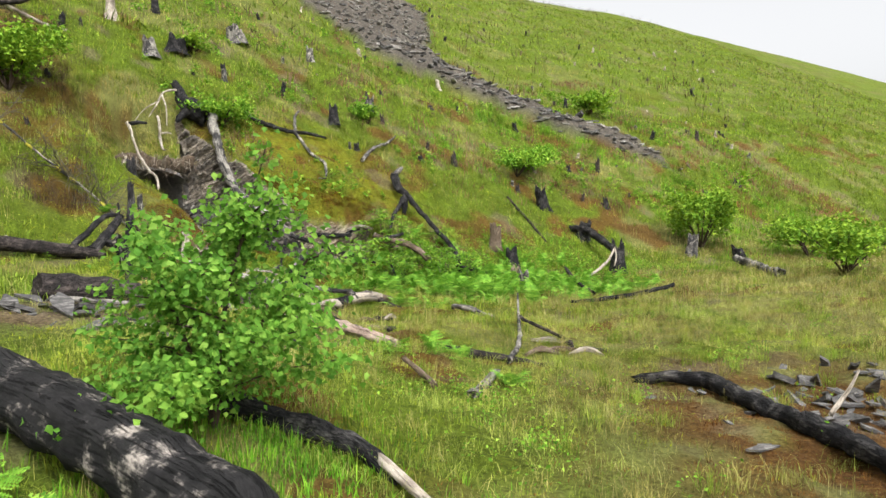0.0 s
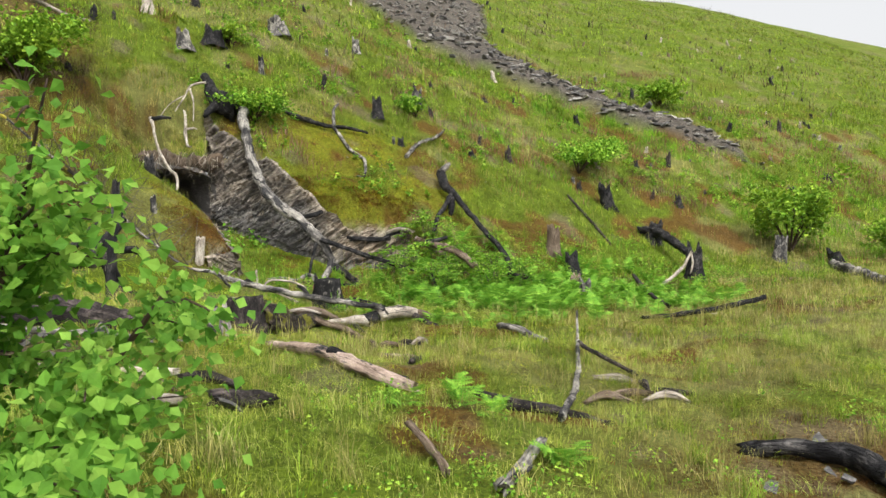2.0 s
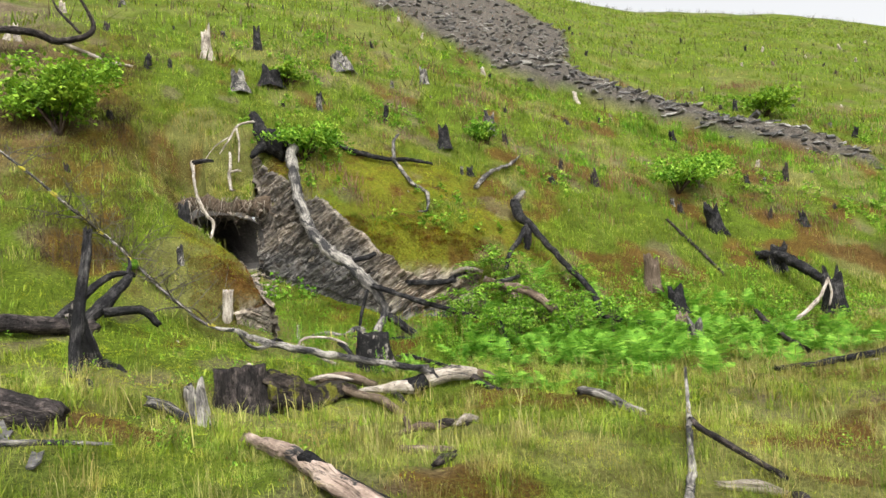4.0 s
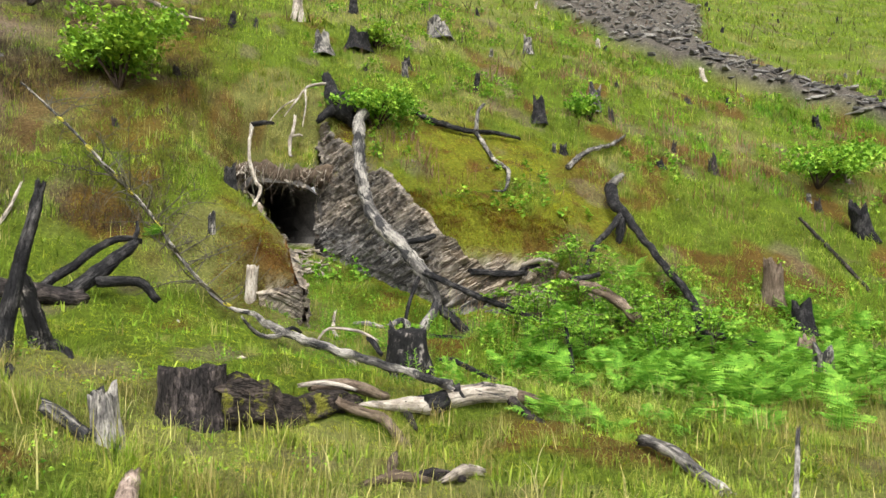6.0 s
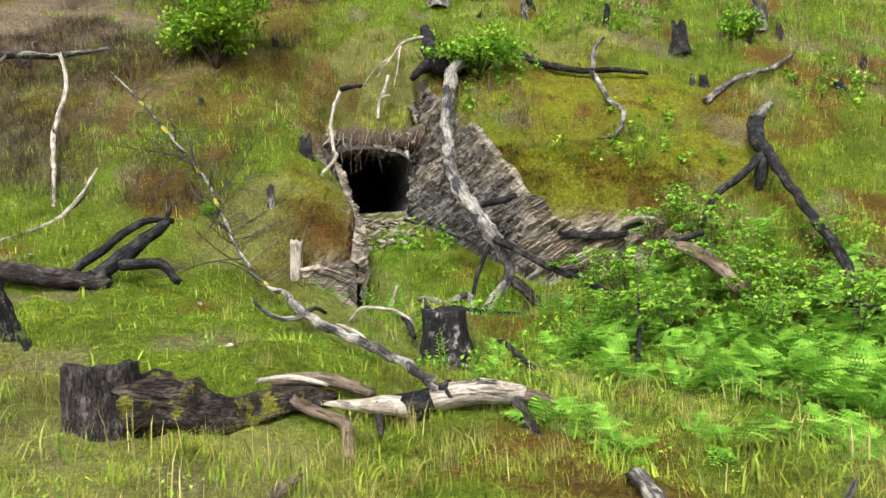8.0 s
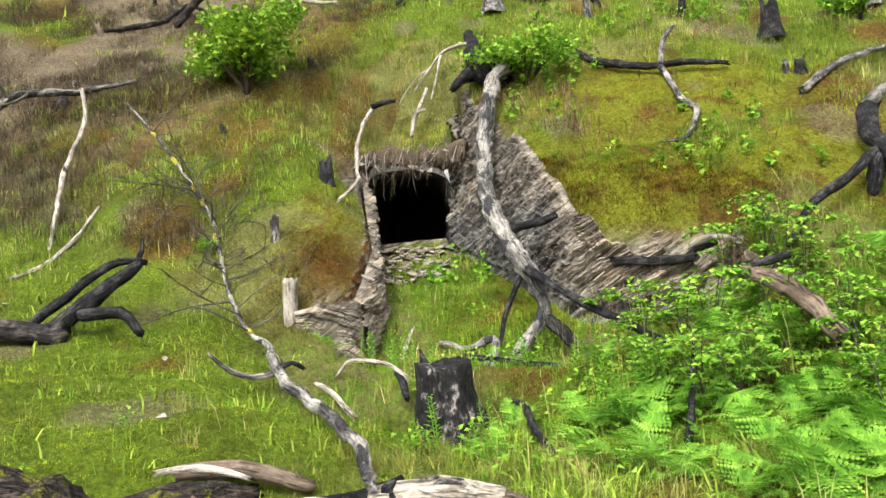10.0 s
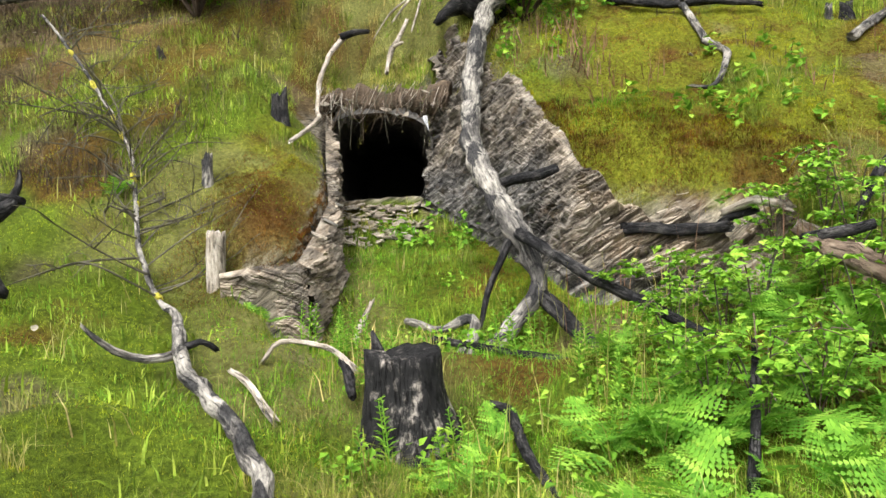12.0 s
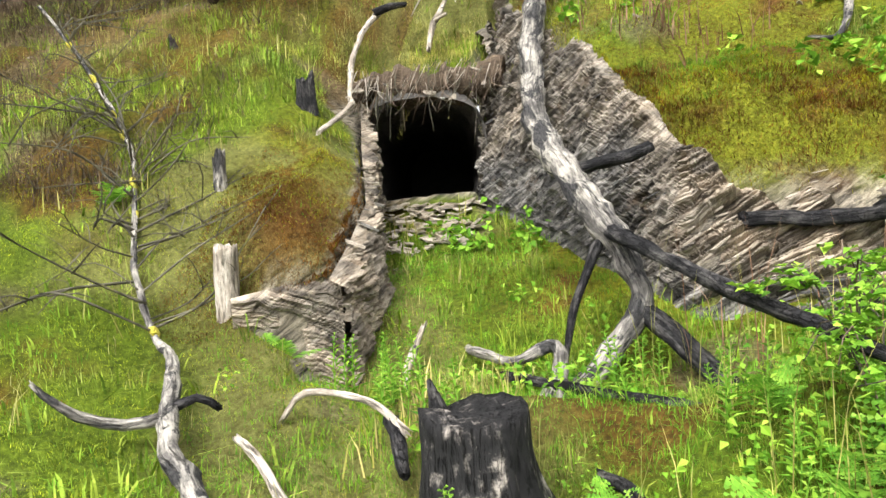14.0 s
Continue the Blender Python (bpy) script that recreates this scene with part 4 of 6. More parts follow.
# small sticks by the cut
limb_thing("fallen_branch", "thin pale bent stick before the cut", "branch", [(-4.35, 14.85, 0.18), (-4.25, 14.95, 0.32), (-3.9, 15.15, 0.28), (-3.65, 15.2, 0.18)], [0.02, 0.02, 0.02, 0.022], PALE, [([(-3.75, 15.2, 0.2), (-3.6, 15.15, 0.1), (-3.5, 15.1, 0.0)], [0.045, 0.04, 0.03], CHAR)], seed=91)
limb_thing("fallen_branch", "short pale stick in the grass", "branch", on_land([(-4.2, 14.53, 0.14), (-3.9, 14.53, 0.1), (-3.55, 14.53, 0.03)]), [0.02, 0.025, 0.025], PALE, seed=92)
limb_thing("fallen_branch", "crooked pale stick in the cut", "branch", on_land([(-5.1, 16.35, 0.25), (-5.0, 16.15, 0.15), (-4.8, 15.95, 0.08), (-4.7, 15.9, 0.03)]), [0.02, 0.03, 0.03, 0.02], PALE, seed=93)
stump(-5.72, 15.03, 0.085, 0.42, PALE, "bleached pale standing stub", 95, 1.05, (0.04, 0.0), 0.08)
stump(-6.88, 15.43, 0.06, 0.30, GREY, "thin charred grey stub on the bank", 96, 1.1, (-0.03, 0.02), 0.1)
stump(-7.75, 16.75, 0.10, 0.34, CHAR, "burnt black stub on the mossy bank", 97, 1.5, (-0.02, 0.03), 0.16)
limb_thing("root", "bleached root hanging down the bank", "root", [(-8.63, 18.34, 4.10), (-8.3, 17.9, 3.75), (-8.0, 17.55, 3.30), (-7.55, 17.2, 2.75), (-7.28, 17.05, 2.55), (-6.95, 16.5, 2.22)], [0.05, 0.032, 0.032, 0.028, 0.032, 0.025], PALE, [([(-8.5, 18.2, 4.05), (-8.35, 18.35, 4.1), (-8.2, 18.5, 4.12)], [0.05, 0.05, 0.03], CHAR)], seed=98)
limb_thing("root", "crooked bleached root above the opening", "root", [(-8.23, 19.25, 4.4), (-8.0, 18.9, 4.0), (-7.91, 18.69, 3.75), (-7.75, 18.5, 3.42), (-7.6, 18.4, 3.38)], [0.03, 0.035, 0.04, 0.03, 0.012], PALE, [([(-7.95, 18.75, 3.85), (-7.75, 18.8, 3.9), (-7.6, 18.7, 3.85)], [0.03, 0.025, 0.012], PALE)], seed=99)

# burnt root plate at the head of the fallen tree
limb_thing("burnt_snag", "burnt black root mass with a crooked top", "dead tree", [(-7.15, 20.15, 4.5), (-7.5, 20.1, 4.75), (-7.85, 20.15, 4.95), (-8.05, 20.3, 5.3), (-8.25, 20.4, 5.6)], [0.26, 0.30, 0.22, 0.13, 0.09], CHAR,
    [([(-7.6, 20.0, 4.7), (-7.75, 19.7, 4.5), (-7.8, 19.5, 4.3)], [0.16, 0.1, 0.05], CHAR), ([(-7.2, 20.2, 4.6), (-6.9, 20.3, 4.75), (-6.7, 20.35, 4.8)], [0.15, 0.12, 0.05], CHAR),
     ([(-8.1, 20.2, 5.35), (-8.3, 19.8, 5.2), (-8.3, 19.4, 4.8), (-8.4, 19.1, 4.4)], [0.035, 0.03, 0.025, 0.012], PALE), ([(-8.3, 19.7, 5.1), (-8.05, 19.4, 4.7), (-7.9, 19.1, 4.15)], [0.025, 0.02, 0.01], PALE),
     ([(-8.3, 19.5, 4.9), (-8.6, 19.2, 4.6), (-8.8, 19.0, 4.2)], [0.02, 0.016, 0.008], PALE)], seed=101, rough=0.3)

# charred Y-shaped branch on the slope and what lies by it
limb_thing("burnt_branch", "charred Y-shaped branch leaning on the slope", "branch", [(-1.85, 22.0, 3.0), (-1.72, 21.55, 2.62), (-1.36, 21.0, 2.25), (-0.60, 20.1, 1.40), (0.10, 19.22, 0.66), (0.26, 18.66, 0.0)], [0.12, 0.13, 0.085, 0.065, 0.07, 0.075], CHAR,
    [([(-1.45, 21.0, 2.25), (-1.55, 20.2, h(-1.55, 20.2) + 0.38), (-1.62, 19.5, h(-1.62, 19.5) + 0.30), (-1.66, 19.0, h(-1.66, 19.0) + 0.12)], [0.07, 0.062, 0.055, 0.045], CHAR), ([(-1.40, 20.95, 2.15), (-1.42, 20.8, 1.9), (-1.45, 20.7, 1.65)], [0.10, 0.09, 0.05], CHAR),
     ([(-1.85, 21.9, 2.95), (-1.7, 21.95, 3.1), (-1.6, 22.0, 3.2)], [0.09, 0.08, 0.04], GREY)], seed=105, rough=0.22)
limb_thing("broken_log", "pale broken log end among the ferns", "log", [(-2.0, 18.75, 1.05), (-1.65, 18.6, 0.88), (-1.30, 18.45, 0.55)], [0.07, 0.12, 0.13], BROWN, [([(-2.05, 18.8, 1.08), (-1.85, 18.68, 1.0), (-1.6, 18.5, 0.95)], [0.06, 0.07, 0.05], PALE)], seed=107, rough=0.25)
limb_thing("burnt_branch", "short black log at the edge of the cut", "log", [(-3.65, 18.50, 1.08), (-3.2, 18.68, 1.07), (-2.75, 18.85, 1.08)], [0.055, 0.06, 0.055], CHAR, seed=108)
limb_thing("broken_branch", "pale-tipped charred branch stuck in the bank", "branch", [(-2.78, 18.9, 1.22), (-2.45, 18.85, 1.32), (-2.15, 18.8, 1.26)], [0.045, 0.05, 0.035], PALE, [([(-2.85, 18.95, 1.1), (-2.7, 18.9, 1.2), (-2.5, 18.95, 1.24)], [0.05, 0.05, 0.04], CHAR)], seed=109)
limb_thing("broken_branch", "thick broken branch with a pale end above the brambles", "branch", [(-1.6, 17.9, 0.95), (-1.2, 17.65, 0.90), (-0.8, 17.4, 0.72), (-0.5, 17.2, 0.5)], [0.06, 0.08, 0.085, 0.08], BROWN, [([(-1.65, 17.95, 1.0), (-1.4, 17.9, 1.05), (-1.2, 17.95, 1.1)], [0.05, 0.055, 0.04], CHAR)], seed=110)
limb_thing("burnt_branch", "upright thin charred stick in the ferns", "branch", on_land([(-1.06, 15.9, 0.0), (-1.18, 16.18, 0.2), (-1.36, 16.54, 0.42)]), [0.03, 0.028, 0.02], CHAR, seed=111)
limb_thing("burnt_branch", "crooked charred branch lying on the slope", "branch", on_land([(-6.65, 21.6, 0.12), (-6.0, 21.65, 0.12), (-5.3, 21.75, 0.15), (-4.75, 22.2, 0.2), (-4.2, 22.65, 0.15)]), [0.06, 0.075, 0.07, 0.06, 0.03], CHAR,
    [(on_land([(-5.0, 21.9, 0.2), (-5.1, 22.2, 0.5), (-5.0, 22.4, 0.75)]), [0.05, 0.045, 0.03], GREY), (on_land([(-5.0, 21.9, 0.15), (-4.4, 21.5, 0.12), (-3.9, 21.1, 0.1), (-3.75, 20.5, 0.1), (-3.85, 20.1, 0.05)]), [0.05, 0.05, 0.05, 0.03, 0.015], GREY)], seed=113)
limb_thing("fallen_branch", "weathered grey branch on the slope", "branch", on_land([(-3.0, 22.65, 0.08), (-2.75, 23.6, 0.15), (-2.4, 24.8, 0.12), (-2.2, 25.4, 0.15)]), [0.06, 0.06, 0.05, 0.02], GREY, seed=114)
limb_thing("fallen_branch", "thin dark branch on the slope", "branch", on_land([(1.9, 25.3, 0.05), (2.5, 24.1, 0.1), (3.05, 23.0, 0.05)]), [0.03, 0.045, 0.03], CHARBARK, seed=115)
limb_thing("fallen_branch", "short charred branch in the grass", "branch", on_land([(0.3, 18.7, 0.12), (0.7, 18.9, 0.1), (1.05, 19.1, 0.1)]), [0.05, 0.06, 0.05], CHAR, seed=116)

# bleached dead branches on the bare bank
limb_thing("dead_branch", "bleached dead branch reaching over the bank", "dead tree", [(-12.2, 11.2, 3.3), (-11.61, 11.89, 3.62), (-11.60, 12.54, 4.05), (-11.77, 13.17, 4.55), (-11.86, 14.09, 4.71), (-11.87, 15.09, 5.02)], [0.09, 0.085, 0.08, 0.07, 0.06, 0.03], GREY,
    [([(-11.45, 14.07, 4.66), (-10.96, 13.99, 3.96), (-10.32, 13.54, 3.10), (-9.55, 13.25, 2.35), (-8.97, 13.04, 1.75)], [0.035, 0.04, 0.04, 0.035, 0.03], PALE),
     ([(-11.6, 12.6, 4.1), (-11.9, 12.2, 4.8), (-11.8, 12.6, 5.5)], [0.035, 0.03, 0.012], TWIG), ([(-11.7, 13.0, 4.45), (-11.5, 12.6, 5.2), (-11.9, 12.9, 6.0)], [0.03, 0.025, 0.01], TWIG),
     ([(-11.8, 13.3, 4.6), (-11.2, 13.0, 4.3), (-10.9, 12.6, 4.1)], [0.03, 0.025, 0.01], TWIG), ([(-11.6, 12.3, 3.9), (-11.0, 12.1, 3.6), (-10.5, 11.9, 3.1)], [0.03, 0.025, 0.01], TWIG)], seed=121, rough=0.2)
limb_thing("dead_branch", "bent bleached branch on the grass", "branch", [(-8.41, 11.97, 1.22), (-8.50, 12.52, 1.40), (-8.57, 12.99, 1.60), (-8.83, 13.38, 1.95), (-9.08, 13.71, 2.35)], [0.02, 0.025, 0.03, 0.028, 0.015], PALE, seed=123)
limb_thing("dead_branch", "contorted dark dead branch high on the slope", "dead tree", [(-12.9, 16.3, 6.6), (-12.5, 16.78, 7.2), (-12.0, 17.30, 7.3), (-11.6, 17.7, 7.15), (-11.1, 18.2, 7.5), (-11.25, 18.0, 8.2)], [0.09, 0.085, 0.08, 0.075, 0.06, 0.03], CHARBARK,
    [([(-12.4, 16.9, 7.2), (-12.6, 16.6, 7.9), (-12.3, 16.9, 8.5)], [0.05, 0.04, 0.015], CHARBARK), ([(-11.6, 17.7, 7.15), (-11.2, 18.4, 6.9), (-10.6, 18.9, 6.75)], [0.06, 0.05, 0.03], PALE), ([(-11.3, 18.0, 7.4), (-11.8, 17.9, 8.0), (-12.2, 18.0, 8.6)], [0.035, 0.03, 0.01], CHARBARK)], seed=125, rough=0.25)
limb_thing("dead_branch", "dark dead bough on the bare bank", "branch", [(-13.32, 14.97, 6.4), (-13.10, 15.94, 6.62), (-13.40, 16.68, 7.2), (-13.3, 17.2, 7.1)], [0.05, 0.06, 0.05, 0.02], CHARBARK, seed=127)

# stumps and stubs standing on the slope
SLOPE_STUMPS = ((-6.2, 24.6, 0.07, 0.42, 0), (-4.28, 24.5, 0.16, 0.5, 0), (1.3, 21.2, 0.17, 0.55, 1), (5.2, 22.0, 0.2, 0.75, 0), (8.4, 25.0, 0.18, 0.6, 2), (3.3, 25.7, 0.19, 0.6, 0), (1.95, 18.4, 0.13, 0.4, 2), (1.6, 19.0, 0.12, 0.35, 1), (-3.4, 26.9, 0.16, 0.6, 2), (-6.3, 29.5, 0.14, 0.5, 2), (-8.8, 27.8, 0.35, 0.5, 2), (-9.9, 24.3, 0.3, 0.45, 0), (-10.1, 22.9, 0.2, 0.5, 2), (-11.95, 27.2, 0.12, 0.7, 0), (-12.4, 24.7, 0.15, 0.8, 3), (10.3, 25.3, 0.2, 0.4, 0), (4.4, 24.3, 0.2, 0.5, 0), (1.8, 20.5, 0.16, 0.4, 0))
for k, (x, y, rad, tall, m) in enumerate(SLOPE_STUMPS):
    stump(x, y, rad, tall, (CHAR, BROWN, GREY, PALE)[m], ("burnt black stump standing on the grassy slope", "split brown stump on the grassy slope", "weathered grey stump on the grassy slope", "bleached pale stump on the grassy slope")[m], 130 + k, 1.7, (rng.uniform(-0.2, 0.2), rng.uniform(-0.12, 0.12)), tall * 0.45, "stumps on the slope", 18)
limb_thing("burnt_branch", "charred arching log against a stump", "log", on_land([(4.1, 24.6, 0.1), (4.6, 24.0, 0.45), (5.05, 23.0, 0.6), (5.2, 22.2, 0.55)]), [0.10, 0.13, 0.12, 0.08], CHAR, seed=150)
limb_thing("dead_branch", "bleached forked branch leaning on a stump", "branch", on_land([(5.1, 22.0, 0.75), (4.7, 21.3, 0.45), (4.1, 20.6, 0.2), (3.7, 20.1, 0.05)]), [0.03, 0.045, 0.04, 0.03], PALE, [(on_land([(5.1, 22.0, 0.72), (5.1, 21.8, 0.5), (5.0, 21.6, 0.25)]), [0.03, 0.03, 0.02], PALE)], seed=151)
limb_thing("fallen_branch", "charred leaning pole in the grass", "branch", on_land([(3.4, 20.9, 0.25), (3.55, 19.4, 0.2), (3.7, 17.7, 0.06)]), [0.05, 0.05, 0.04], CHARBARK, seed=152)
limb_thing("fallen_branch", "weathered charred log by the bushes", "log", on_land([(10.0, 25.0, 0.1), (9.6, 22.5, 0.15), (9.0, 19.2, 0.1)]), [0.12, 0.14, 0.12], GREY, seed=153)
VARIANTS = [stump_mesh(0.13, 0.42, m, 160 + k, 1.9, (0.06 * k - 0.1, 0.04), 0.22, 12, 7) for k, m in enumerate((CHAR, GREY, CHARBARK, PALE, BROWN, CHAR))]
SPOTS = random.Random(5)
for k in range(210):
    s, r = SPOTS.uniform(3.5, 12) if k < 60 else SPOTS.uniform(9, 46), 0
    r = SPOTS.uniform(-16, 14 + s * 1.6)
    x, y = to_xy(s, r)
    if float(scree_mask(np.array(s), np.array(r))) > 0.3 or (s < 6 and -8 < r < -1):
        continue
    m = SPOTS.choice((0, 0, 1, 2, 2, 3, 4, 5))
    ob = new("tree_stump", VARIANTS[m])
    size = SPOTS.uniform(0.3, 0.8)
    ob.matrix_world = Matrix.Translation((x, y, h(x, y) - 0.03)) @ Euler((SPOTS.uniform(-0.2, 0.2), SPOTS.uniform(-0.2, 0.2), SPOTS.uniform(0, 6.28))).to_matrix().to_4x4() @ Matrix.Diagonal((size, size, size * SPOTS.uniform(0.6, 1.5), 1))
    tagged(ob, ("small burnt stump on the grassy hillside", "small weathered grey stump on the hillside", "small charred barky stump on the hillside", "small bleached stump on the grassy hillside", "small brown stump on the grassy hillside", "small burnt stump on the grassy hillside")[m], "stump", "stumps on the hillside")

# ---- plants ----


def grass_mesh(name, x, y, per, tall, wide, spread, lean, material, seed, sink=0.02, base=None):
    """Tufts at x, y, each of so many blades, as one mesh."""
    g = np.random.RandomState(seed)
    n = len(x)
    bx = np.repeat(x, per) + g.normal(0, 1, n * per) * np.repeat(spread * np.ones(n), per)
    by = np.repeat(y, per) + g.normal(0, 1, n * per) * np.repeat(spread * np.ones(n), per)
    bz = land(bx, by) - sink
    t = np.repeat(tall * np.ones(n), per) * g.uniform(0.55, 1.15, n * per)
    w = np.repeat(wide * np.ones(n), per) * g.uniform(0.7, 1.3, n * per)
    a = g.uniform(0, 2 * np.pi, n * per)
    out = t * np.abs(g.normal(0, lean, n * per))
    face = a + np.pi / 2 + g.uniform(-0.6, 0.6, n * per)
    dx, dy = np.cos(a), np.sin(a)
    wx, wy = np.cos(face) * w / 2, np.sin(face) * w / 2
    if t.mean() < 0.065 or w.mean() > 0.03:
        # short moss and far tufts: one triangle a blade
        v = np.empty((n * per, 3, 3), np.float32)
        v[:, 0] = np.stack([bx - wx, by - wy, bz], -1)
        v[:, 1] = np.stack([bx + wx, by + wy, bz], -1)
        v[:, 2] = np.stack([bx + dx * out, by + dy * out, bz + t * np.clip(1 - 0.25 * (out / t) ** 2, 0.6, 1)], -1)
        return mesh_of(name, v.reshape(-1, 3), np.arange(n * per * 3).reshape(-1, 3), material)
    v = np.empty((n * per, 5, 3), np.float32)
    v[:, 0] = np.stack([bx - wx, by - wy, bz], -1)
    v[:, 1] = np.stack([bx + wx, by + wy, bz], -1)
    mx, my, mz = bx + dx * out * 0.35, by + dy * out * 0.35, bz + t * 0.6
    v[:, 2] = np.stack([mx - wx * 0.7, my - wy * 0.7, mz], -1)
    v[:, 3] = np.stack([mx + wx * 0.7, my + wy * 0.7, mz], -1)
    v[:, 4] = np.stack([bx + dx * out, by + dy * out, bz + t * np.clip(1 - 0.25 * (out / t) ** 2, 0.6, 1)], -1)
    i = (np.arange(n * per) * 5)[:, None]
    f = np.concatenate([i + np.array([0, 1, 3]), i + np.array([0, 3, 2]), i + np.array([2, 3, 4])])
    return mesh_of(name, v.reshape(-1, 3), f, material)


def scatter(count, s0, s1, r0, r1, seed, keep):
    """Random places in a stretch of the plan, kept by a chance that keep(s, r, x, y) gives."""
    g = np.random.RandomState(seed)
    s, r = g.uniform(s0, s1, count), g.uniform(r0, r1, count)
    x, y = to_xy(s, r)
    ok = g.rand(count) < np.clip(keep(s, r, x, y), 0, 1)
    return x[ok], y[ok]


def rusty_corner(x, y):
    return np.clip(1.7 * np.exp(-((x - 3.5) / 1.5) ** 2 - ((y - 6.0) / 2.3) ** 2) * step(fbm(x / 0.7, y / 0.7, 69), 0.28, 0.46), 0, 1)


def short_turf(s, r):
    """1 on the close mossy turf before the cut."""
    return step(s, -4.5, -3.2) * (1 - step(s, 2.0, 3.0)) * step(-r, 4.8, 5.6) * (1 - step(-r, 9.5, 10.5))


def growable(s, r, x, y):
    """1 where turf can grow: not on rock, slate waste or in the gallery."""
    steep = slope_of(x, y)
    rock = in_cut(s, r) & (steep > 0.95)
    inside = (s > MOUTH - 1.0 + 0.5 * fbm(x / 0.4, y / 0.4, 197)) & (s < MOUTH + 0.3) & (r > mouth_l - 0.1) & (r < mouth_r + 0.3)
    return np.where(rock | inside, 0.0, 1.0) * (1 - scree_mask(s, r)) * (1 - 0.8 * bare_mask(s, r, x, y)) * (1 - 0.9 * rusty_corner(x, y))


def green_keep(s, r, x, y):
    return growable(s, r, x, y) * (1 - moss_mask(s, r, x, y)) * (1 - 0.7 * straw_mask(s, r, x, y)) * (1 - 0.75 * rust_mask(s, r, x, y)) * (1 - 0.6 * short_turf(s, r)) * (0.25 + 0.9 * step(fbm(x / 0.55, y / 0.55, 91), 0.36, 0.58))


def straw_keep(s, r, x, y):
    return growable(s, r, x, y) * (1 - moss_mask(s, r, x, y)) * (1 - 0.85 * short_turf(s, r)) * (1 - 0.85 * rust_mask(s, r, x, y)) * (0.16 + straw_mask(s, r, x, y)) * (0.3 + 0.9 * fbm(x / 0.4, y / 0.4, 93))


def lush_keep(s, r, x, y):
    cut = np.where((s > -1.5) & (s < 4.0) & (r > cut_left(s)) & (r < -2.0), 1.0, 0.0)
    foot = np.exp(-((s - 0.3) / 1.6) ** 2) * np.where(r > -3, 1.0, 0.25)
    birch = 1.2 * np.exp(-((x + 0.8) / 0.8) ** 2 - ((y - 3.9) / 0.7) ** 2)
    return growable(s, r, x, y) * np.maximum(np.maximum(cut, foot * step(fbm(x / 1.1, y / 1.1, 95), 0.35, 0.55)), birch)


def moss_keep(s, r, x, y):
    return growable(s, r, x, y) * (moss_mask(s, r, x, y) + 0.10 + 0.5 * step(fbm(x / 0.8, y / 0.8, 98), 0.5, 0.65)) * (0.35 + 0.9 * fbm(x / 0.3, y / 0.3, 97))


def rust_keep(s, r, x, y):
    return growable(s, r, x, y) * np.maximum(np.maximum(rust_mask(s, r, x, y), moss_mask(s, r, x, y) * 0.22), 0.45 * step(fbm(x / 0.9, y / 0.9, 100), 0.52, 0.66)) * (0.2 + fbm(x / 0.5, y / 0.5, 99))


def lawn(label, material, count, area, keep, per, tall, wide, spread, lean, seed):
    x, y = scatter(count, *area, seed, keep)
    tagged(new("grass", grass_mesh("grass", x, y, per, tall * (0.6 + 0.8 * np.random.RandomState(seed).rand(len(x))), wide, spread, lean, material, seed)), label, "grass", kind="stuff")


BENCH, BANK, HILL, FAR = (-15.5, 0.0, -14, 4), (0.0, 8.0, -13, 4), (-6.0, 16.0, -18, 18), (10, 70, -35, 110)
NEAR = (-7.5, 1.0, -9.5, 0.5)
lawn("fresh green grass on the flat bench", GRASS, 36000, BENCH, green_keep, 10, 0.065, 0.0050, 0.045, 1.2, 201)
lawn("fresh green grass on the bank", GRASS, 22000, BANK, green_keep, 9, 0.070, 0.0065, 0.045, 1.2, 202)
lawn("fine green grass before the cut", GRASS, 15000, NEAR, green_keep, 10, 0.068, 0.0042, 0.04, 1.2, 203)
lawn("green grass on the slope", GRASS, 17000, HILL, green_keep, 8, 0.16, 0.018, 0.09, 0.9, 204)
lawn("green grass on the far hillside", GRASS, 19000, FAR, green_keep, 6, 0.38, 0.06, 0.22, 0.7, 205)
lawn("green grass on the bench below the bushes", GRASS, 16000, (-14, 1, 4, 26), green_keep, 8, 0.12, 0.014, 0.08, 0.9, 206)
lawn("pale dry grass on the bench below the bushes", STRAW, 16000, (-14, 1, 4, 26), lambda s, r, x, y: growable(s, r, x, y) * (0.3 + 0.6 * straw_mask(s, r, x, y)), 8, 0.17, 0.009, 0.07, 0.6, 207)
lawn("green grass on the slope beyond the bushes", GRASS, 9000, (0, 14, 17, 75), green_keep, 7, 0.30, 0.04, 0.18, 0.8, 208)
lawn("dry straw-coloured grass on the bench", STRAW, 15000, BENCH, straw_keep, 9, 0.14, 0.0034, 0.05, 0.6, 211)
lawn("dry straw-coloured grass on the bank", STRAW, 5000, BANK, straw_keep, 8, 0.22, 0.005, 0.05, 0.45, 212)
lawn("dry straw-coloured grass on the slope", STRAW, 9000, HILL, straw_keep, 7, 0.30, 0.011, 0.09, 0.5, 214)
lawn("dry grass on the far hillside", STRAW, 7000, FAR, straw_keep, 6, 0.40, 0.04, 0.2, 0.6, 215)
lawn("lush green grass in the cut", LUSH, 14000, (-2.0, 3.75, -8, 5), lush_keep, 9, 0.085, 0.0048, 0.045, 1.1, 221)
lawn("lush green grass round the birch", LUSH, 5000, (-13.5, -9.5, -11.5, -7), lush_keep, 9, 0.11, 0.008, 0.045, 0.5, 222)
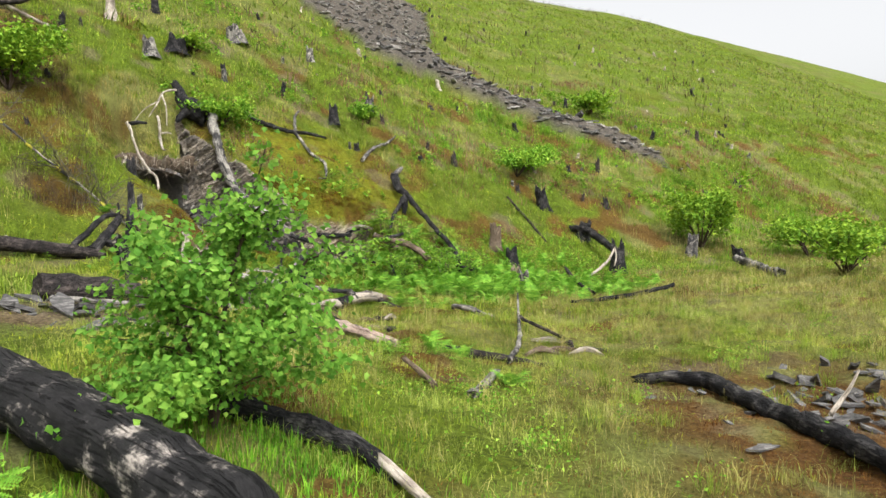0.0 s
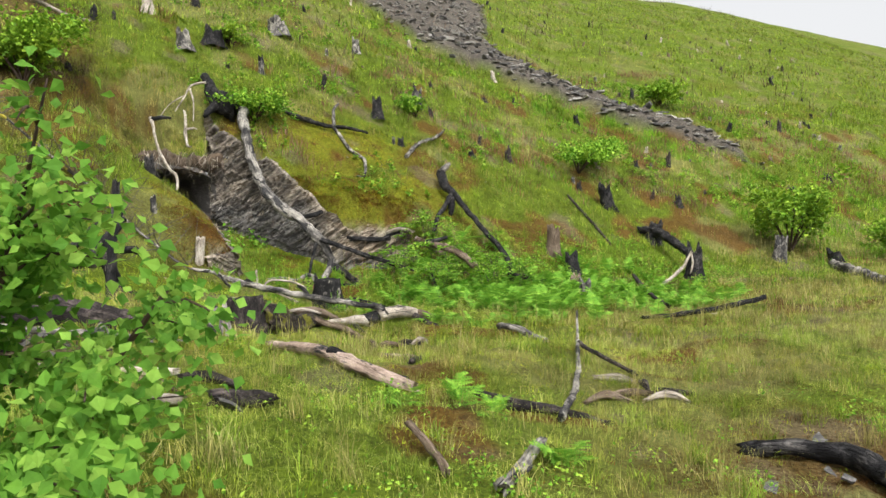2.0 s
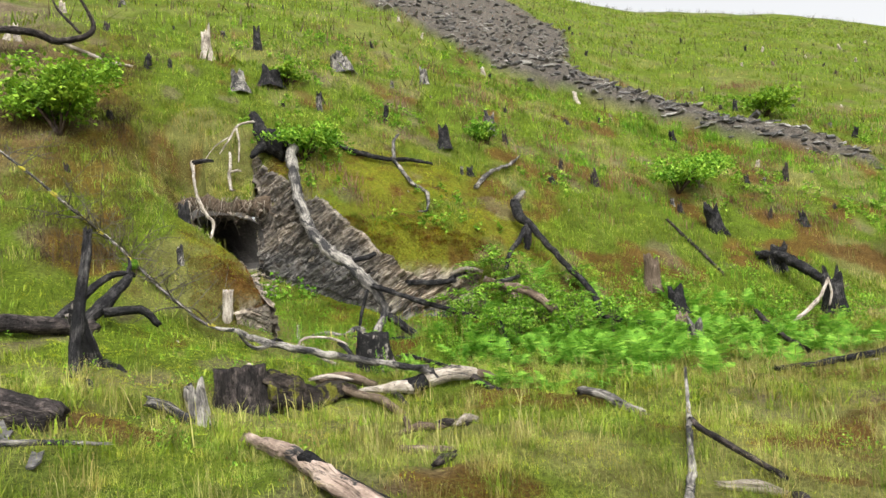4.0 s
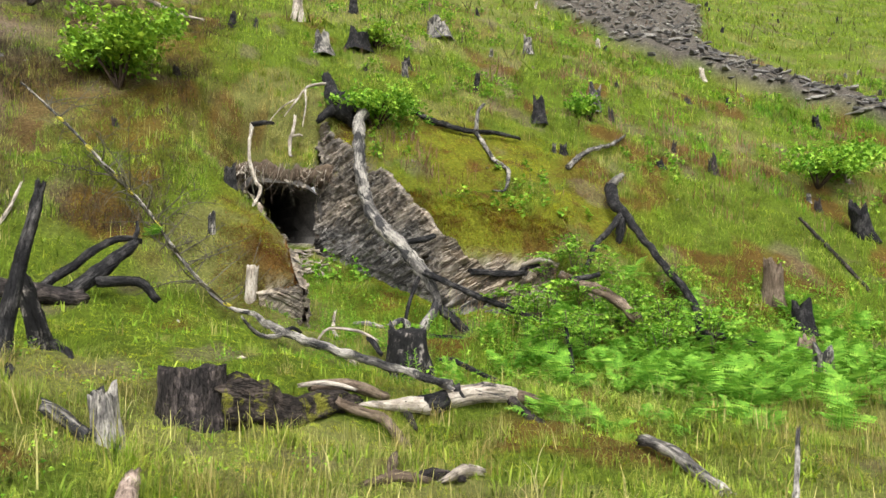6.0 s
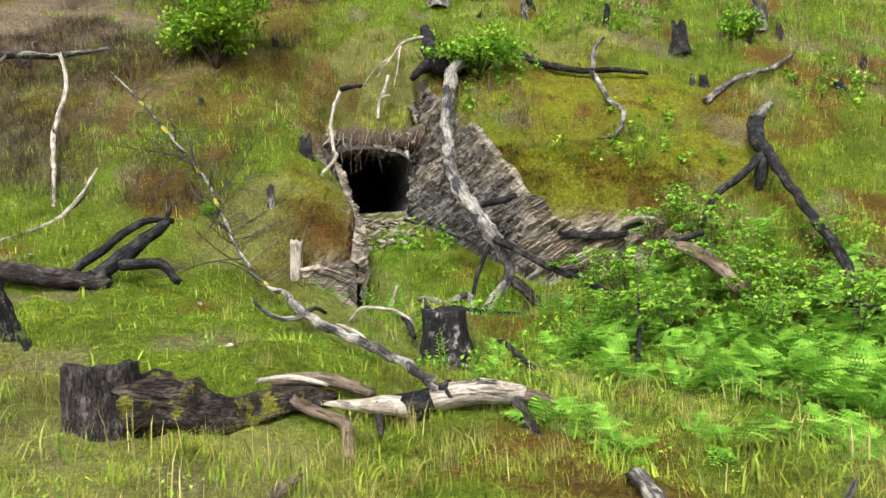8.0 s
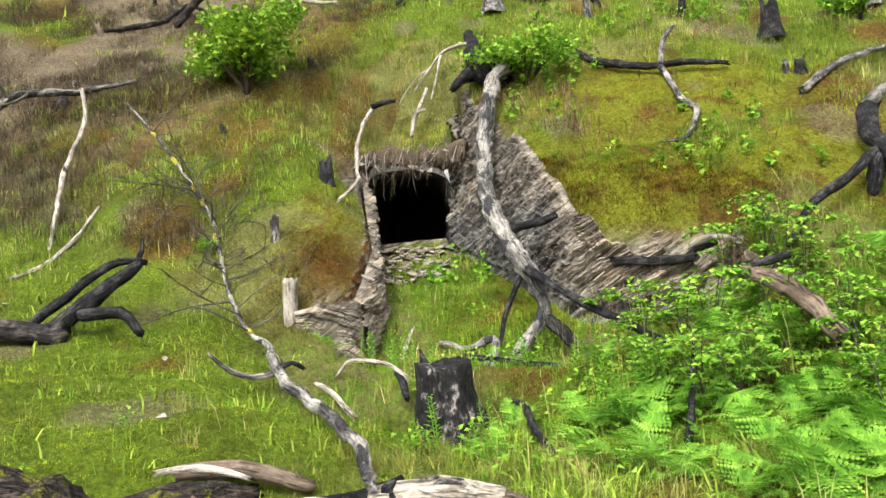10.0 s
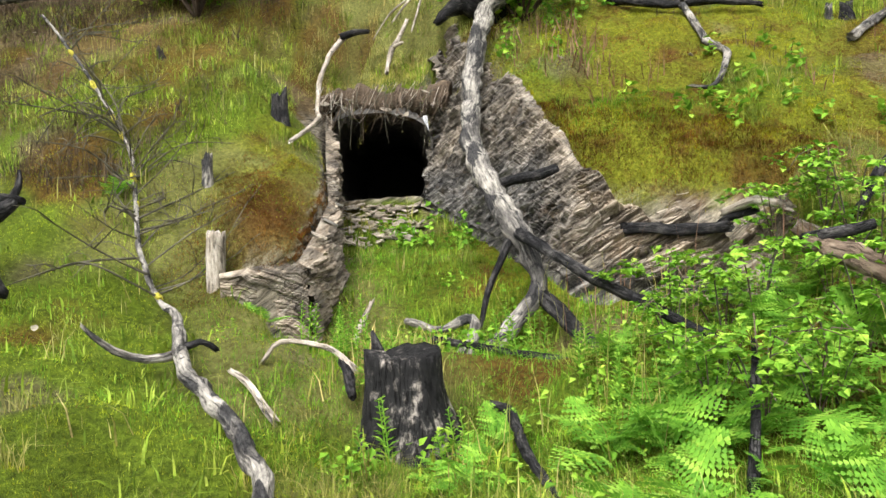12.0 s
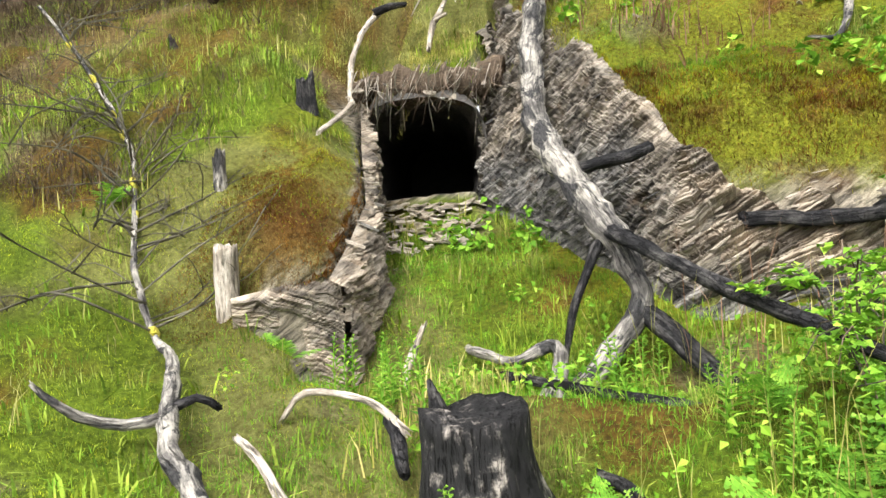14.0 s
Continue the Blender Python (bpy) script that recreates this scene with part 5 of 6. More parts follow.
lawn("lush green grass along the slope", LUSH, 6000, (-2.0, 16, 4, 26), lambda s, r, x, y: green_keep(s, r, x, y) * step(fbm(x / 3, y / 3, 96), 0.5, 0.6), 8, 0.3, 0.02, 0.1, 0.55, 223)
lawn("yellow-green moss cushions", MOSS, 30000, (-7, 8, -11, 3), moss_keep, 9, 0.035, 0.009, 0.03, 0.9, 231)
lawn("rusty brown moss", RUST, 34000, (-14, 7, -13, 4), rust_keep, 9, 0.04, 0.009, 0.035, 0.9, 232)


# leaves
def leaf_block(centres, normals, sizes, seed, long=1.35, fold=0.25):
    """Pointed leaves, each of four triangles folded on its midrib."""
    g = np.random.RandomState(seed)
    n = len(centres)
    nrm = normals / (np.linalg.norm(normals, axis=1)[:, None] + 1e-9)
    ref = g.normal(0, 1, (n, 3))
    u = np.cross(nrm, ref)
    u /= np.linalg.norm(u, axis=1)[:, None] + 1e-9
    w = np.cross(nrm, u)
    s = np.asarray(sizes)[:, None]
    v = np.empty((n, 5, 3))
    v[:, 0] = centres - u * s * long * 0.5
    v[:, 1] = centres + w * s * 0.5 - u * s * 0.12 + nrm * s * fold
    v[:, 2] = centres + u * s * long * 0.6 - nrm * s * 0.15
    v[:, 3] = centres - w * s * 0.5 - u * s * 0.12 + nrm * s * fold
    v[:, 4] = centres
    i = (np.arange(n) * 5)[:, None]
    f = np.concatenate([i + np.array(q) for q in ((0, 4, 1), (4, 2, 1), (0, 3, 4), (3, 2, 4))])
    return v.reshape(-1, 3), f


def frond_mesh(length, pairs, seed, droop=0.5, material=None):
    """A fern frond along +x: a stalk with tapering rows of cut leaflets."""
    g = np.random.RandomState(seed)
    verts, faces, leaves = [], [], []

    def quad(a, b, c, d):
        k = len(verts)
        verts.extend((a, b, c, d))
        faces.append((k, k + 1, k + 2, k + 3))

    def at(q):
        return np.array([length * (q - 0.16 * droop * q ** 3), 0.02 * math.sin(q * 3), length * (0.55 * q - (0.35 + droop * 0.35) * q * q)])

    for i in range(8):
        a, b = at(i / 8), at((i + 1) / 8)
        w = 0.006 * (1 - i / 9) * length / 0.6
        quad(a + (0, w, 0), a - (0, w, 0), b - (0, w, 0), b + (0, w, 0))
    for i in range(pairs):
        q = 0.20 + 0.80 * i / pairs
        a = at(q)
        reach = length * 0.36 * (1 - ((q - 0.20) / 0.80) ** 1.5) * min(1.0, 0.55 + 2.2 * (q - 0.20)) + 0.014
        for side in (-1, 1):
            way = np.array([0.36 + g.uniform(-0.12, 0.12), side, g.uniform(-0.28, 0.12)])
            way /= np.linalg.norm(way)
            lat = np.array([way[1], -way[0], 0]) * side
            cells = max(2, int(reach / 0.034))
            k = len(verts)
            verts.append(a)
            for c in range(cells):
                t = (c + 1) / cells
                half = 0.030 * length / 0.6 * (1 - 0.85 * c / cells) + 0.003
                mid = a + way * reach * (t - 0.25 / cells) - np.array([0, 0, 0.05 * reach * t])
                verts.extend((a + way * reach * t - np.array([0, 0, 0.08 * reach * t * t]), mid + lat * half, mid - lat * half))
                e = k + 3 * c + 1
                start = k if c == 0 else e - 3
                leaves.extend(((start, e + 1, e), (start, e, e + 2)))
    faces = [q for a, b, c, d in faces for q in ((a, b, c), (a, c, d))]
    return mesh_of("frond", verts, faces + leaves, material or FERN)


FRONDS = [frond_mesh(0.62, 13, 301, 0.5), frond_mesh(0.52, 12, 302, 0.8), frond_mesh(0.70, 14, 303, 0.35)]


def make_fern(seed):
    g = random.Random(seed)
    root = thing("fern", "bright green bracken fern with arching fronds", "fern", group="ferns below the slope")
    count = g.randint(5, 8)
    for k in range(count):
        ob = part("frond", FRONDS[g.randrange(3)], root)
        size = g.uniform(0.7, 1.1)
        ob.matrix_basis = Euler((g.uniform(-0.2, 0.2), g.uniform(-0.95, 0.0), 6.283 * k / count + g.uniform(-0.4, 0.4))).to_matrix().to_4x4() @ Matrix.Diagonal((size, size, size, 1))
    return root


def plant_copies(makers, places, low, high, seed):
    g = random.Random(seed)
    used = set()
    for x, y in places:
        k = g.randrange(len(makers))
        s = g.uniform(low, high)
        m = Matrix.Translation((x, y, h(x, y) - 0.02)) @ Euler((g.uniform(-0.12, 0.12), g.uniform(-0.12, 0.12), g.uniform(0, 6.28))).to_matrix().to_4x4()
        if k in used:
            ob = copy_thing(makers[k], m)
        else:
            ob = makers[k]
            ob.matrix_basis = m
            used.add(k)
        ob.scale = (s, s, s)


def fern_keep(s, r, x, y):
    main = np.exp(-((s + 1.1) / 1.5) ** 2) * step(r, -3.6, -2.4) * (1 - step(r, 2.5, 6.0))
    near = np.exp(-((x - 0.2) / 1.1) ** 2 - ((y - 14.6) / 0.8) ** 2) * 0.6
    return np.maximum(main, near) * np.where((x - 0.2) ** 2 + (y - 12.9) ** 2 < 1.1, 0, 1)


fx, fy = scatter(1200, -3.6, 1.6, -4.0, 6.0, 311, fern_keep)
plant_copies([make_fern(k) for k in range(5)], list(zip(fx, fy))[:290], 0.5, 0.9, 312)
few = [(0.15, 8.2), (0.45, 8.05), (-0.3, 8.0), (-1.45, 2.85), (-1.2, 2.55), (-2.55, 15.15), (-2.75, 15.75), (-2.3, 15.1), (1.0, 7.2), (-5.3, 15.3), (-7.3, 14.6)]
plant_copies([make_fern(40 + k) for k in range(2)], few, 0.4, 0.6, 313)


def make_bramble(seed):
    """A loose leafy bramble: arching canes and leaves in threes."""
    g = random.Random(seed)
    root = thing("bramble", "leafy green bramble with thin arching canes", "bramble", group="brambles by the cut")
    cents, norms, sizes = [], [], []
    for k in range(7):
        turn, reach, up = g.uniform(0, 6.28), g.uniform(0.15, 0.5), g.uniform(0.25, 0.75)
        a, b, c = Vector((0, 0, 0)), Vector((math.cos(turn) * reach * 0.5, math.sin(turn) * reach * 0.5, up)), Vector((math.cos(turn) * reach * 1.2, math.sin(turn) * reach * 1.2, up * g.uniform(0.7, 1.05)))
        part("cane", tube([a, b, c], [0.006, 0.005, 0.003], BROWN if k % 3 else TWIG, seed * 9 + k, 5, 0.1, 0.12), root)
        for j in range(15):
            q = g.uniform(0.25, 1)
            p = a.lerp(b, q * 2) if q < 0.5 else b.lerp(c, q * 2 - 1)
            out = Vector((g.uniform(-1, 1), g.uniform(-1, 1), g.uniform(-0.3, 0.5))) * 0.09
            for i in range(3):
                cents.append(p + out + Vector((g.uniform(-1, 1), g.uniform(-1, 1), g.uniform(-0.4, 0.4))) * 0.035)
                norms.append((g.uniform(-0.6, 0.6), g.uniform(-0.6, 0.6), 1))
                sizes.append(g.uniform(0.035, 0.06))
    v, f = leaf_block(np.array([tuple(q) for q in cents]), np.array(norms), sizes, seed)
    part("leaves", mesh_of("leaves", v, f, BRAMBLE), root)
    return root


def bramble_keep(s, r, x, y):
    return step(r, -3.2, -2.4) * np.exp(-((s - 0.2) / 1.0) ** 2 - ((r + 1.4) / 1.3) ** 2) + 0.7 * np.exp(-((s - 0.6) / 0.5) ** 2 - ((r + 0.6) / 1.0) ** 2)


bx, by = scatter(170, -2.0, 2.0, -3.8, 1.5, 321, bramble_keep)
plant_copies([make_bramble(k) for k in range(4)], list(zip(bx, by))[:75], 0.7, 1.15, 322)


def make_herb(seed):
    """An upright willowherb shoot with narrow leaves round its stem."""
    g = random.Random(seed)
    root = thing("willowherb", "upright green willowherb shoots with narrow leaves", "plant", group="willowherb by the cut")
    cents, verts, faces = [], [], []
    for k in range(3):
        ox, oy, tall = g.uniform(-0.1, 0.1), g.uniform(-0.1, 0.1), g.uniform(0.25, 0.5)
        part("stem", tube([(ox, oy, 0), (ox + 0.02, oy, tall * 0.5), (ox + 0.03, oy + 0.02, tall)], [0.005, 0.004, 0.002], FERN, seed + k, 5, 0.05, 0.1), root)
        for j in range(26):
            q = 0.15 + 0.85 * j / 25
            turn = j * 2.4
            reach = 0.11 * (1.1 - 0.75 * q)
            b = np.array([ox + 0.03 * q, oy + 0.02 * q, tall * q])
            d = np.array([math.cos(turn), math.sin(turn), 0.35 + q * 0.8])
            d /= np.linalg.norm(d)
            w = np.array([-math.sin(turn), math.cos(turn), 0]) * 0.010
            i = len(verts)
            verts.extend((b, b + d * reach * 0.45 + w, b + d * reach - np.array([0, 0, 0.02]), b + d * reach * 0.45 - w))
            faces.append((i, i + 1, i + 2, i + 3))
    part("leaves", mesh_of("leaves", verts, faces, BRAMBLE), root)
    return root


herbs = [(-4.3, 15.6), (-4.1, 15.45), (-4.5, 15.75), (-3.75, 15.55), (-2.95, 15.0), (-2.7, 15.4), (-2.2, 16.4), (-2.6, 16.6), (-2.9, 16.9), (-3.3, 16.5), (-2.4, 18.0), (-2.0, 18.2), (-2.15, 19.2), (-4.6, 15.4), (-1.7, 16.9), (-2.0, 16.0), (-3.4, 16.9), (-4.9, 15.9)]
plant_copies([make_herb(k) for k in range(3)], herbs, 0.8, 1.25, 331)


# the birch sapling
def build_birch(x, y):
    g = random.Random(77)
    base = Vector((x, y, h(x, y)))
    root = thing("birch_sapling", "young leafy birch with bright green leaves", "tree", base)
    cents, norms, sizes = [], [], []
    stems = (((0, 0, -0.05), (0.03, 0.0, 0.35), (0.10, -0.02, 0.8), (0.22, 0.0, 1.25), (0.33, 0.0, 1.68)), ((0, 0, 0), (-0.12, 0.05, 0.35), (-0.30, 0.05, 0.8), (-0.45, 0.0, 1.2)), ((0, 0, 0), (0.06, 0.08, 0.3), (0.3, 0.2, 0.7), (0.55, 0.25, 1.05)))
    for k, line in enumerate(stems):
        part("trunk", tube(line, [0.022, 0.018, 0.012, 0.007, 0.003][:len(line)], BIRCHBARK, 340 + k, 8, 0.1), root)
        fine, _ = smooth_line(line, [1] * len(line), 0.05)
        for j in range(19 if k == 0 else 14):
            q = fine[int(len(fine) * g.uniform(0.16, 0.95))]
            turn = g.uniform(0, 6.28)
            reach = max(0.14, 1.0 - 0.58 * q[2]) * g.uniform(0.5, 1.1)
            a = Vector(q)
            d = Vector((math.cos(turn), math.sin(turn), g.uniform(-0.05, 0.45)))
            b, c = a + d * reach * 0.5 + Vector((0, 0, 0.03)), a + d * reach + Vector((0, 0, -0.03))
            part("branch", tube([a, b, c], [0.007, 0.005, 0.002], BIRCHBARK, 360 + j, 5, 0.1, 0.1), root)
            for i in range(int(190 * reach / 0.5)):
                w = g.uniform(0.12, 1.05)
                p = a.lerp(b, w * 2) if w < 0.5 else b.lerp(c, w * 2 - 1)
                p = p + Vector((g.gauss(0, 0.075), g.gauss(0, 0.075), g.gauss(0, 0.065)))
                if p.z < 0.05:
                    continue
                cents.append(tuple(p))
                norms.append((g.uniform(-1, 1) + d.x * 0.4, g.uniform(-1, 1) - 0.3, g.uniform(0.2, 1)))
                sizes.append(g.uniform(0.026, 0.046))
        for i in range(60):
            q = fine[int(len(fine) * g.uniform(0.55, 0.999))]
            cents.append((q[0] + g.gauss(0, 0.05), q[1] + g.gauss(0, 0.05), q[2] + g.gauss(0, 0.04)))
            norms.append((g.uniform(-1, 1), g.uniform(-1, 1), g.uniform(0.1, 1)))
            sizes.append(g.uniform(0.03, 0.046))
    v, f = leaf_block(np.array(cents), np.array(norms), sizes, 78, 1.15, 0.12)
    part("crown", mesh_of("crown", v, f, BIRCH), root)


build_birch(-0.95, 4.15)


def build_shrub(x, y, wide, tall, count, leaf, material, label, seed, lift=0.0):
    g = random.Random(seed)
    base = Vector((x, y, h(x, y)))
    root = thing("shrub", label, "shrub", base)
    cents, norms, sizes = [], [], []
    for k in range(12):
        turn, q = g.uniform(0, 6.28), math.sqrt(g.random())
        end = Vector((math.cos(turn) * wide * 0.85 * q, math.sin(turn) * wide * 0.85 * q, tall * g.uniform(0.45, 0.95)))
        mid = end * 0.5 + Vector((0, 0, tall * 0.08))
        part("branch", tube([(0, 0, -0.05), mid, end], [0.03, 0.02, 0.006], BIRCHBARK, seed + k, 6, 0.15, 0.2), root)
        for c in range(5):
            heart = mid.lerp(end, g.uniform(0.2, 1.15)) + Vector((g.gauss(0, wide * 0.16), g.gauss(0, wide * 0.16), g.gauss(0, tall * 0.10)))
            for i in range(count // 60):
                p = heart + Vector((g.gauss(0, wide * 0.13), g.gauss(0, wide * 0.13), g.gauss(0, tall * 0.075)))
                p.z = max(p.z, 0.03 + lift)
                cents.append(tuple(p))
                norms.append((g.uniform(-1, 1), g.uniform(-1, 1), g.uniform(0.3, 1.2)))
                sizes.append(leaf * g.uniform(0.7, 1.25))
    v, f = leaf_block(np.array(cents), np.array(norms), sizes, seed)
    part("crown", mesh_of("crown", v, f, material), root)


build_shrub(-10.9, 16.9, 1.25, 1.75, 4200, 0.085, SHRUB, "round leafy green shrub on the upper bank", 401)
build_shrub(-6.9, 20.5, 1.15, 0.85, 3000, 0.07, BRAMBLE, "low bright green oak shrub by the burnt roots", 402)
build_shrub(2.4, 27.6, 1.7, 1.15, 2600, 0.09, BRAMBLE, "low bright green shrub on the slope", 403)
build_shrub(9.2, 26.3, 1.5, 2.3, 3200, 0.10, SHRUB, "dense green shrub at the foot of the slope", 404)
build_shrub(10.6, 19.0, 1.5, 1.3, 2600, 0.09, SHRUB, "low green shrub on the bench edge", 405)
build_shrub(12.8, 25.5, 1.6, 1.6, 2400, 0.10, SHRUB, "spreading green shrub beside the slope", 406)
build_shrub(-3.3, 26.0, 0.7, 0.8, 900, 0.08, BRAMBLE, "small bright green bush on the slope", 407)
build_shrub(7.5, 41.0, 1.6, 1.2, 900, 0.14, SHRUB, "green bush beside the slate waste", 408)
build_shrub(-9.5, 24.8, 0.8, 0.6, 800, 0.08, SHRUB, "low green bush on the slope", 409)


# dead bracken patches on the slope
def dead_keep(s, r, x, y):
    return 0.8 * step(fbm(x / 2.0, y / 2.0, 87), 0.55, 0.66) * step(s, 2.0, 5.0) * growable(s, r, x, y) + 0.5 * np.exp(-((s - 8) / 2.0) ** 2 - ((r - 5) / 3.0) ** 2)


lawn("pinkish brown dead bracken on the slope", HEATHER, 9000, (2, 20, -6, 26), dead_keep, 7, 0.32, 0.016, 0.1, 0.6, 341)


# bilberry and other low leaves on the bench
def low_leaves(label, count, area, keep, tall, leaf, seed, material):
    x, y = scatter(count, *area, seed, keep)
    g = np.random.RandomState(seed)
    x, y = np.repeat(x, 14) + g.normal(0, 0.06, len(x) * 14), np.repeat(y, 14) + g.normal(0, 0.06, len(y) * 14)
    z = land(x, y) + g.uniform(0.1, 1.0, len(x)) * tall
    v, f = leaf_block(np.stack([x, y, z], -1), g.normal(0, 0.6, (len(x), 3)) + (0, 0, 1), leaf * g.uniform(0.7, 1.3, len(x)), seed)
    tagged(new("low_leaves", mesh_of("low_leaves", v, f, material)), label, "undergrowth", kind="stuff")


def bilberry_keep(s, r, x, y):
    a = np.exp(-((x - 0.6) / 1.3) ** 2 - ((y - 6.2) / 1.7) ** 2)
    return np.clip(a * step(fbm(x / 0.45, y / 0.45, 83), 0.35, 0.6) + 0.25 * step(fbm(x / 1.0, y / 1.0, 84), 0.55, 0.68), 0, 1) * growable(s, r, x, y)


low_leaves("bright green bilberry patches on the bench", 3600, (-13, 0, -12, 2), bilberry_keep, 0.16, 0.022, 351, BRAMBLE)
low_leaves("small green herbs along the foot of the slope", 2600, (-2.5, 3.0, -5, 8), lambda s, r, x, y: 0.8 * np.exp(-((s - 0.2) / 1.3) ** 2) * growable(s, r, x, y) * step(fbm(x / 0.8, y / 0.8, 85), 0.35, 0.55), 0.22, 0.04, 352, BRAMBLE)
low_leaves("bright green leaves on the upper slope", 2200, (3, 18, -6, 22), lambda s, r, x, y: growable(s, r, x, y) * step(fbm(x / 1.6, y / 1.6, 86), 0.55, 0.66), 0.25, 0.07, 353, BRAMBLE)
lawn("yellow moss cushions on the shoulder above the rock", MOSS, 15000, (1.9, 6.4, -5.2, 0.6), lambda s, r, x, y: growable(s, r, x, y) * moss_mask(s, r, x, y) * step(fbm(x / 0.55, y / 0.55, 141), 0.44, 0.54), 10, 0.028, 0.008, 0.035, 1.0, 233)
lawn("short bright moss and grass before the cut", BRIGHT, 30000, (-5.0, 1.8, -9.8, -4.5), lambda s, r, x, y: growable(s, r, x, y) * (0.25 + step(fbm(x / 0.7, y / 0.7, 105), 0.35, 0.55)), 9, 0.030, 0.007, 0.035, 1.0, 234)
lawn("bright yellow-green moss lumps on the shoulder", YELLOWMOSS, 15000, (2.2, 6.4, -5.2, 0.6), lambda s, r, x, y: growable(s, r, x, y) * step(fbm(x / 0.55, y / 0.55, 141), 0.46, 0.54), 10, 0.035, 0.008, 0.03, 1.0, 251)
lawn("dark rusty moss hollows on the shoulder", RUST, 13000, (2.4, 6.6, -5.4, 0.6), lambda s, r, x, y: growable(s, r, x, y) * (1 - step(fbm(x / 0.55, y / 0.55, 141), 0.44, 0.52)), 12, 0.035, 0.008, 0.035, 1.0, 252)
lawn("yellow moss rolling over the rim of the rock", YELLOWMOSS, 9000, (2.2, 5.4, -5.6, -0.6), lambda s, r, x, y: np.where(land(x, y) > smooth_land(x, y) - 0.35, np.exp(-((s - cut_face(r) - 0.95 - 0.3 * fbm(x / 0.4, y / 0.4, 151)) / 0.3) ** 2), 0.0) * step(fbm(x / 0.5, y / 0.5, 153), 0.38, 0.52), 10, 0.045, 0.009, 0.035, 1.0, 253)
lawn("dark rusty moss fringe under the rim of the rock", RUST, 6000, (2.0, 5.4, -5.6, -0.6), lambda s, r, x, y: np.where(land(x, y) > smooth_land(x, y) - 0.75, np.exp(-((s - cut_face(r) - 0.6 - 0.25 * fbm(x / 0.3, y / 0.3, 155)) / 0.16) ** 2), 0.0) * step(fbm(x / 0.45, y / 0.45, 157), 0.36, 0.5), 10, 0.045, 0.009, 0.03, 1.1, 254)
lawn("rusty moss cushion on the outcrop", RUST, 9000, (0.5, 2.6, -7.3, -5.95), lambda s, r, x, y: np.where((r < cut_left(s) + 0.03) & ((s - 1.07) * -0.795 + (r + 6.01) * 0.606 < 0.03), np.exp(-((s - 1.2) / 0.9) ** 2), 0.0) * (0.6 + step(fbm(x / 0.3, y / 0.3, 181), 0.35, 0.5)), 10, 0.035, 0.007, 0.03, 1.1, 255)
lawn("orange-yellow moss on the outcrop", MOSS, 3600, (0.5, 3.4, -7.4, -5.95), lambda s, r, x, y: np.where((r < cut_left(s) + 0.03) & ((s - 1.07) * -0.795 + (r + 6.01) * 0.606 < 0.03), 1.0, 0.0) * step(s, 1.3, 1.9) * step(fbm(x / 0.3, y / 0.3, 183), 0.45, 0.58), 10, 0.04, 0.007, 0.03, 1.0, 256)
lawn("brown root-bound moss bank above the tan rock", RUST, 6000, (2.0, 3.6, -4.2, -0.8), lambda s, r, x, y: np.where(s > cut_face(r) + 0.42, 1.0, 0.0) * (0.3 + step(fbm(x / 0.35, y / 0.35, 185), 0.38, 0.52)) * (1 - step(s - cut_face(r), 1.0, 1.3)), 10, 0.06, 0.008, 0.03, 1.1, 257)
lawn("turf hanging over the opening", STRAW, 1500, (MOUTH + 0.2, MOUTH + 0.9, -7.8, -5.2), lambda s, r, x, y: np.where(land(x, y) > mouth_top + 0.12, 1.0, 0.0), 9, 0.08, 0.007, 0.04, 0.9, 235)
lawn("brown dead bracken on the slate waste", HEATHER, 14000, (15, 60, 4, 45), lambda s, r, x, y: scree_mask(s, r) * step(s, 15, 22), 6, 0.45, 0.05, 0.25, 0.8, 342)
DEADBRUSH = blade_material("dead_heather", (0.045, 0.036, 0.026), (0.10, 0.08, 0.055), (0.20, 0.165, 0.115), 0.1)
lawn("dark dead heather on the steep bank", DEADBRUSH, 13000, (1.2, 11.0, -20, -7.4), lambda s, r, x, y: step(fbm(x / 1.2, y / 1.2, 101), 0.36, 0.56) * step(-r, 7.6, 9.2), 10, 0.22, 0.007, 0.09, 1.1, 343)
lawn("dark dead stalks on the upper slope", DEADBRUSH, 5200, (4.0, 20, -14, 24), lambda s, r, x, y: growable(s, r, x, y) * step(fbm(x / 1.2, y / 1.2, 103), 0.55, 0.68), 8, 0.20, 0.012, 0.09, 0.9, 344)
lawn("bright moss patches on the bench", BRIGHT, 12000, (-13, -3, -12, 1), lambda s, r, x, y: growable(s, r, x, y) * step(fbm(x / 0.8, y / 0.8, 107), 0.5, 0.62), 8, 0.045, 0.009, 0.04, 0.9, 236)
lawn("thick moss over the edge of the rock", MOSS, 9000, (1.9, 5.4, -5.7, -1.4), lambda s, r, x, y: np.where((land(x, y) > smooth_land(x, y) - 0.5) & (s > cut_face(r) + 0.1), np.exp(-((s - cut_face(r) - 0.75) / 0.35) ** 2), 0.0), 9, 0.05, 0.011, 0.035, 1.0, 237)
tussock = lambda s, r, x, y: growable(s, r, x, y) * (1 - moss_mask(s, r, x, y)) * (1 - 0.8 * short_turf(s, r)) * np.where((x - 0.9) ** 2 < 0.5, 0.3, 1.0)
lawn("arching green tussocks on the bench", GRASS, 420, (-13, -1.5, -12, 3), tussock, 46, 0.20, 0.005, 0.05, 1.1, 241)
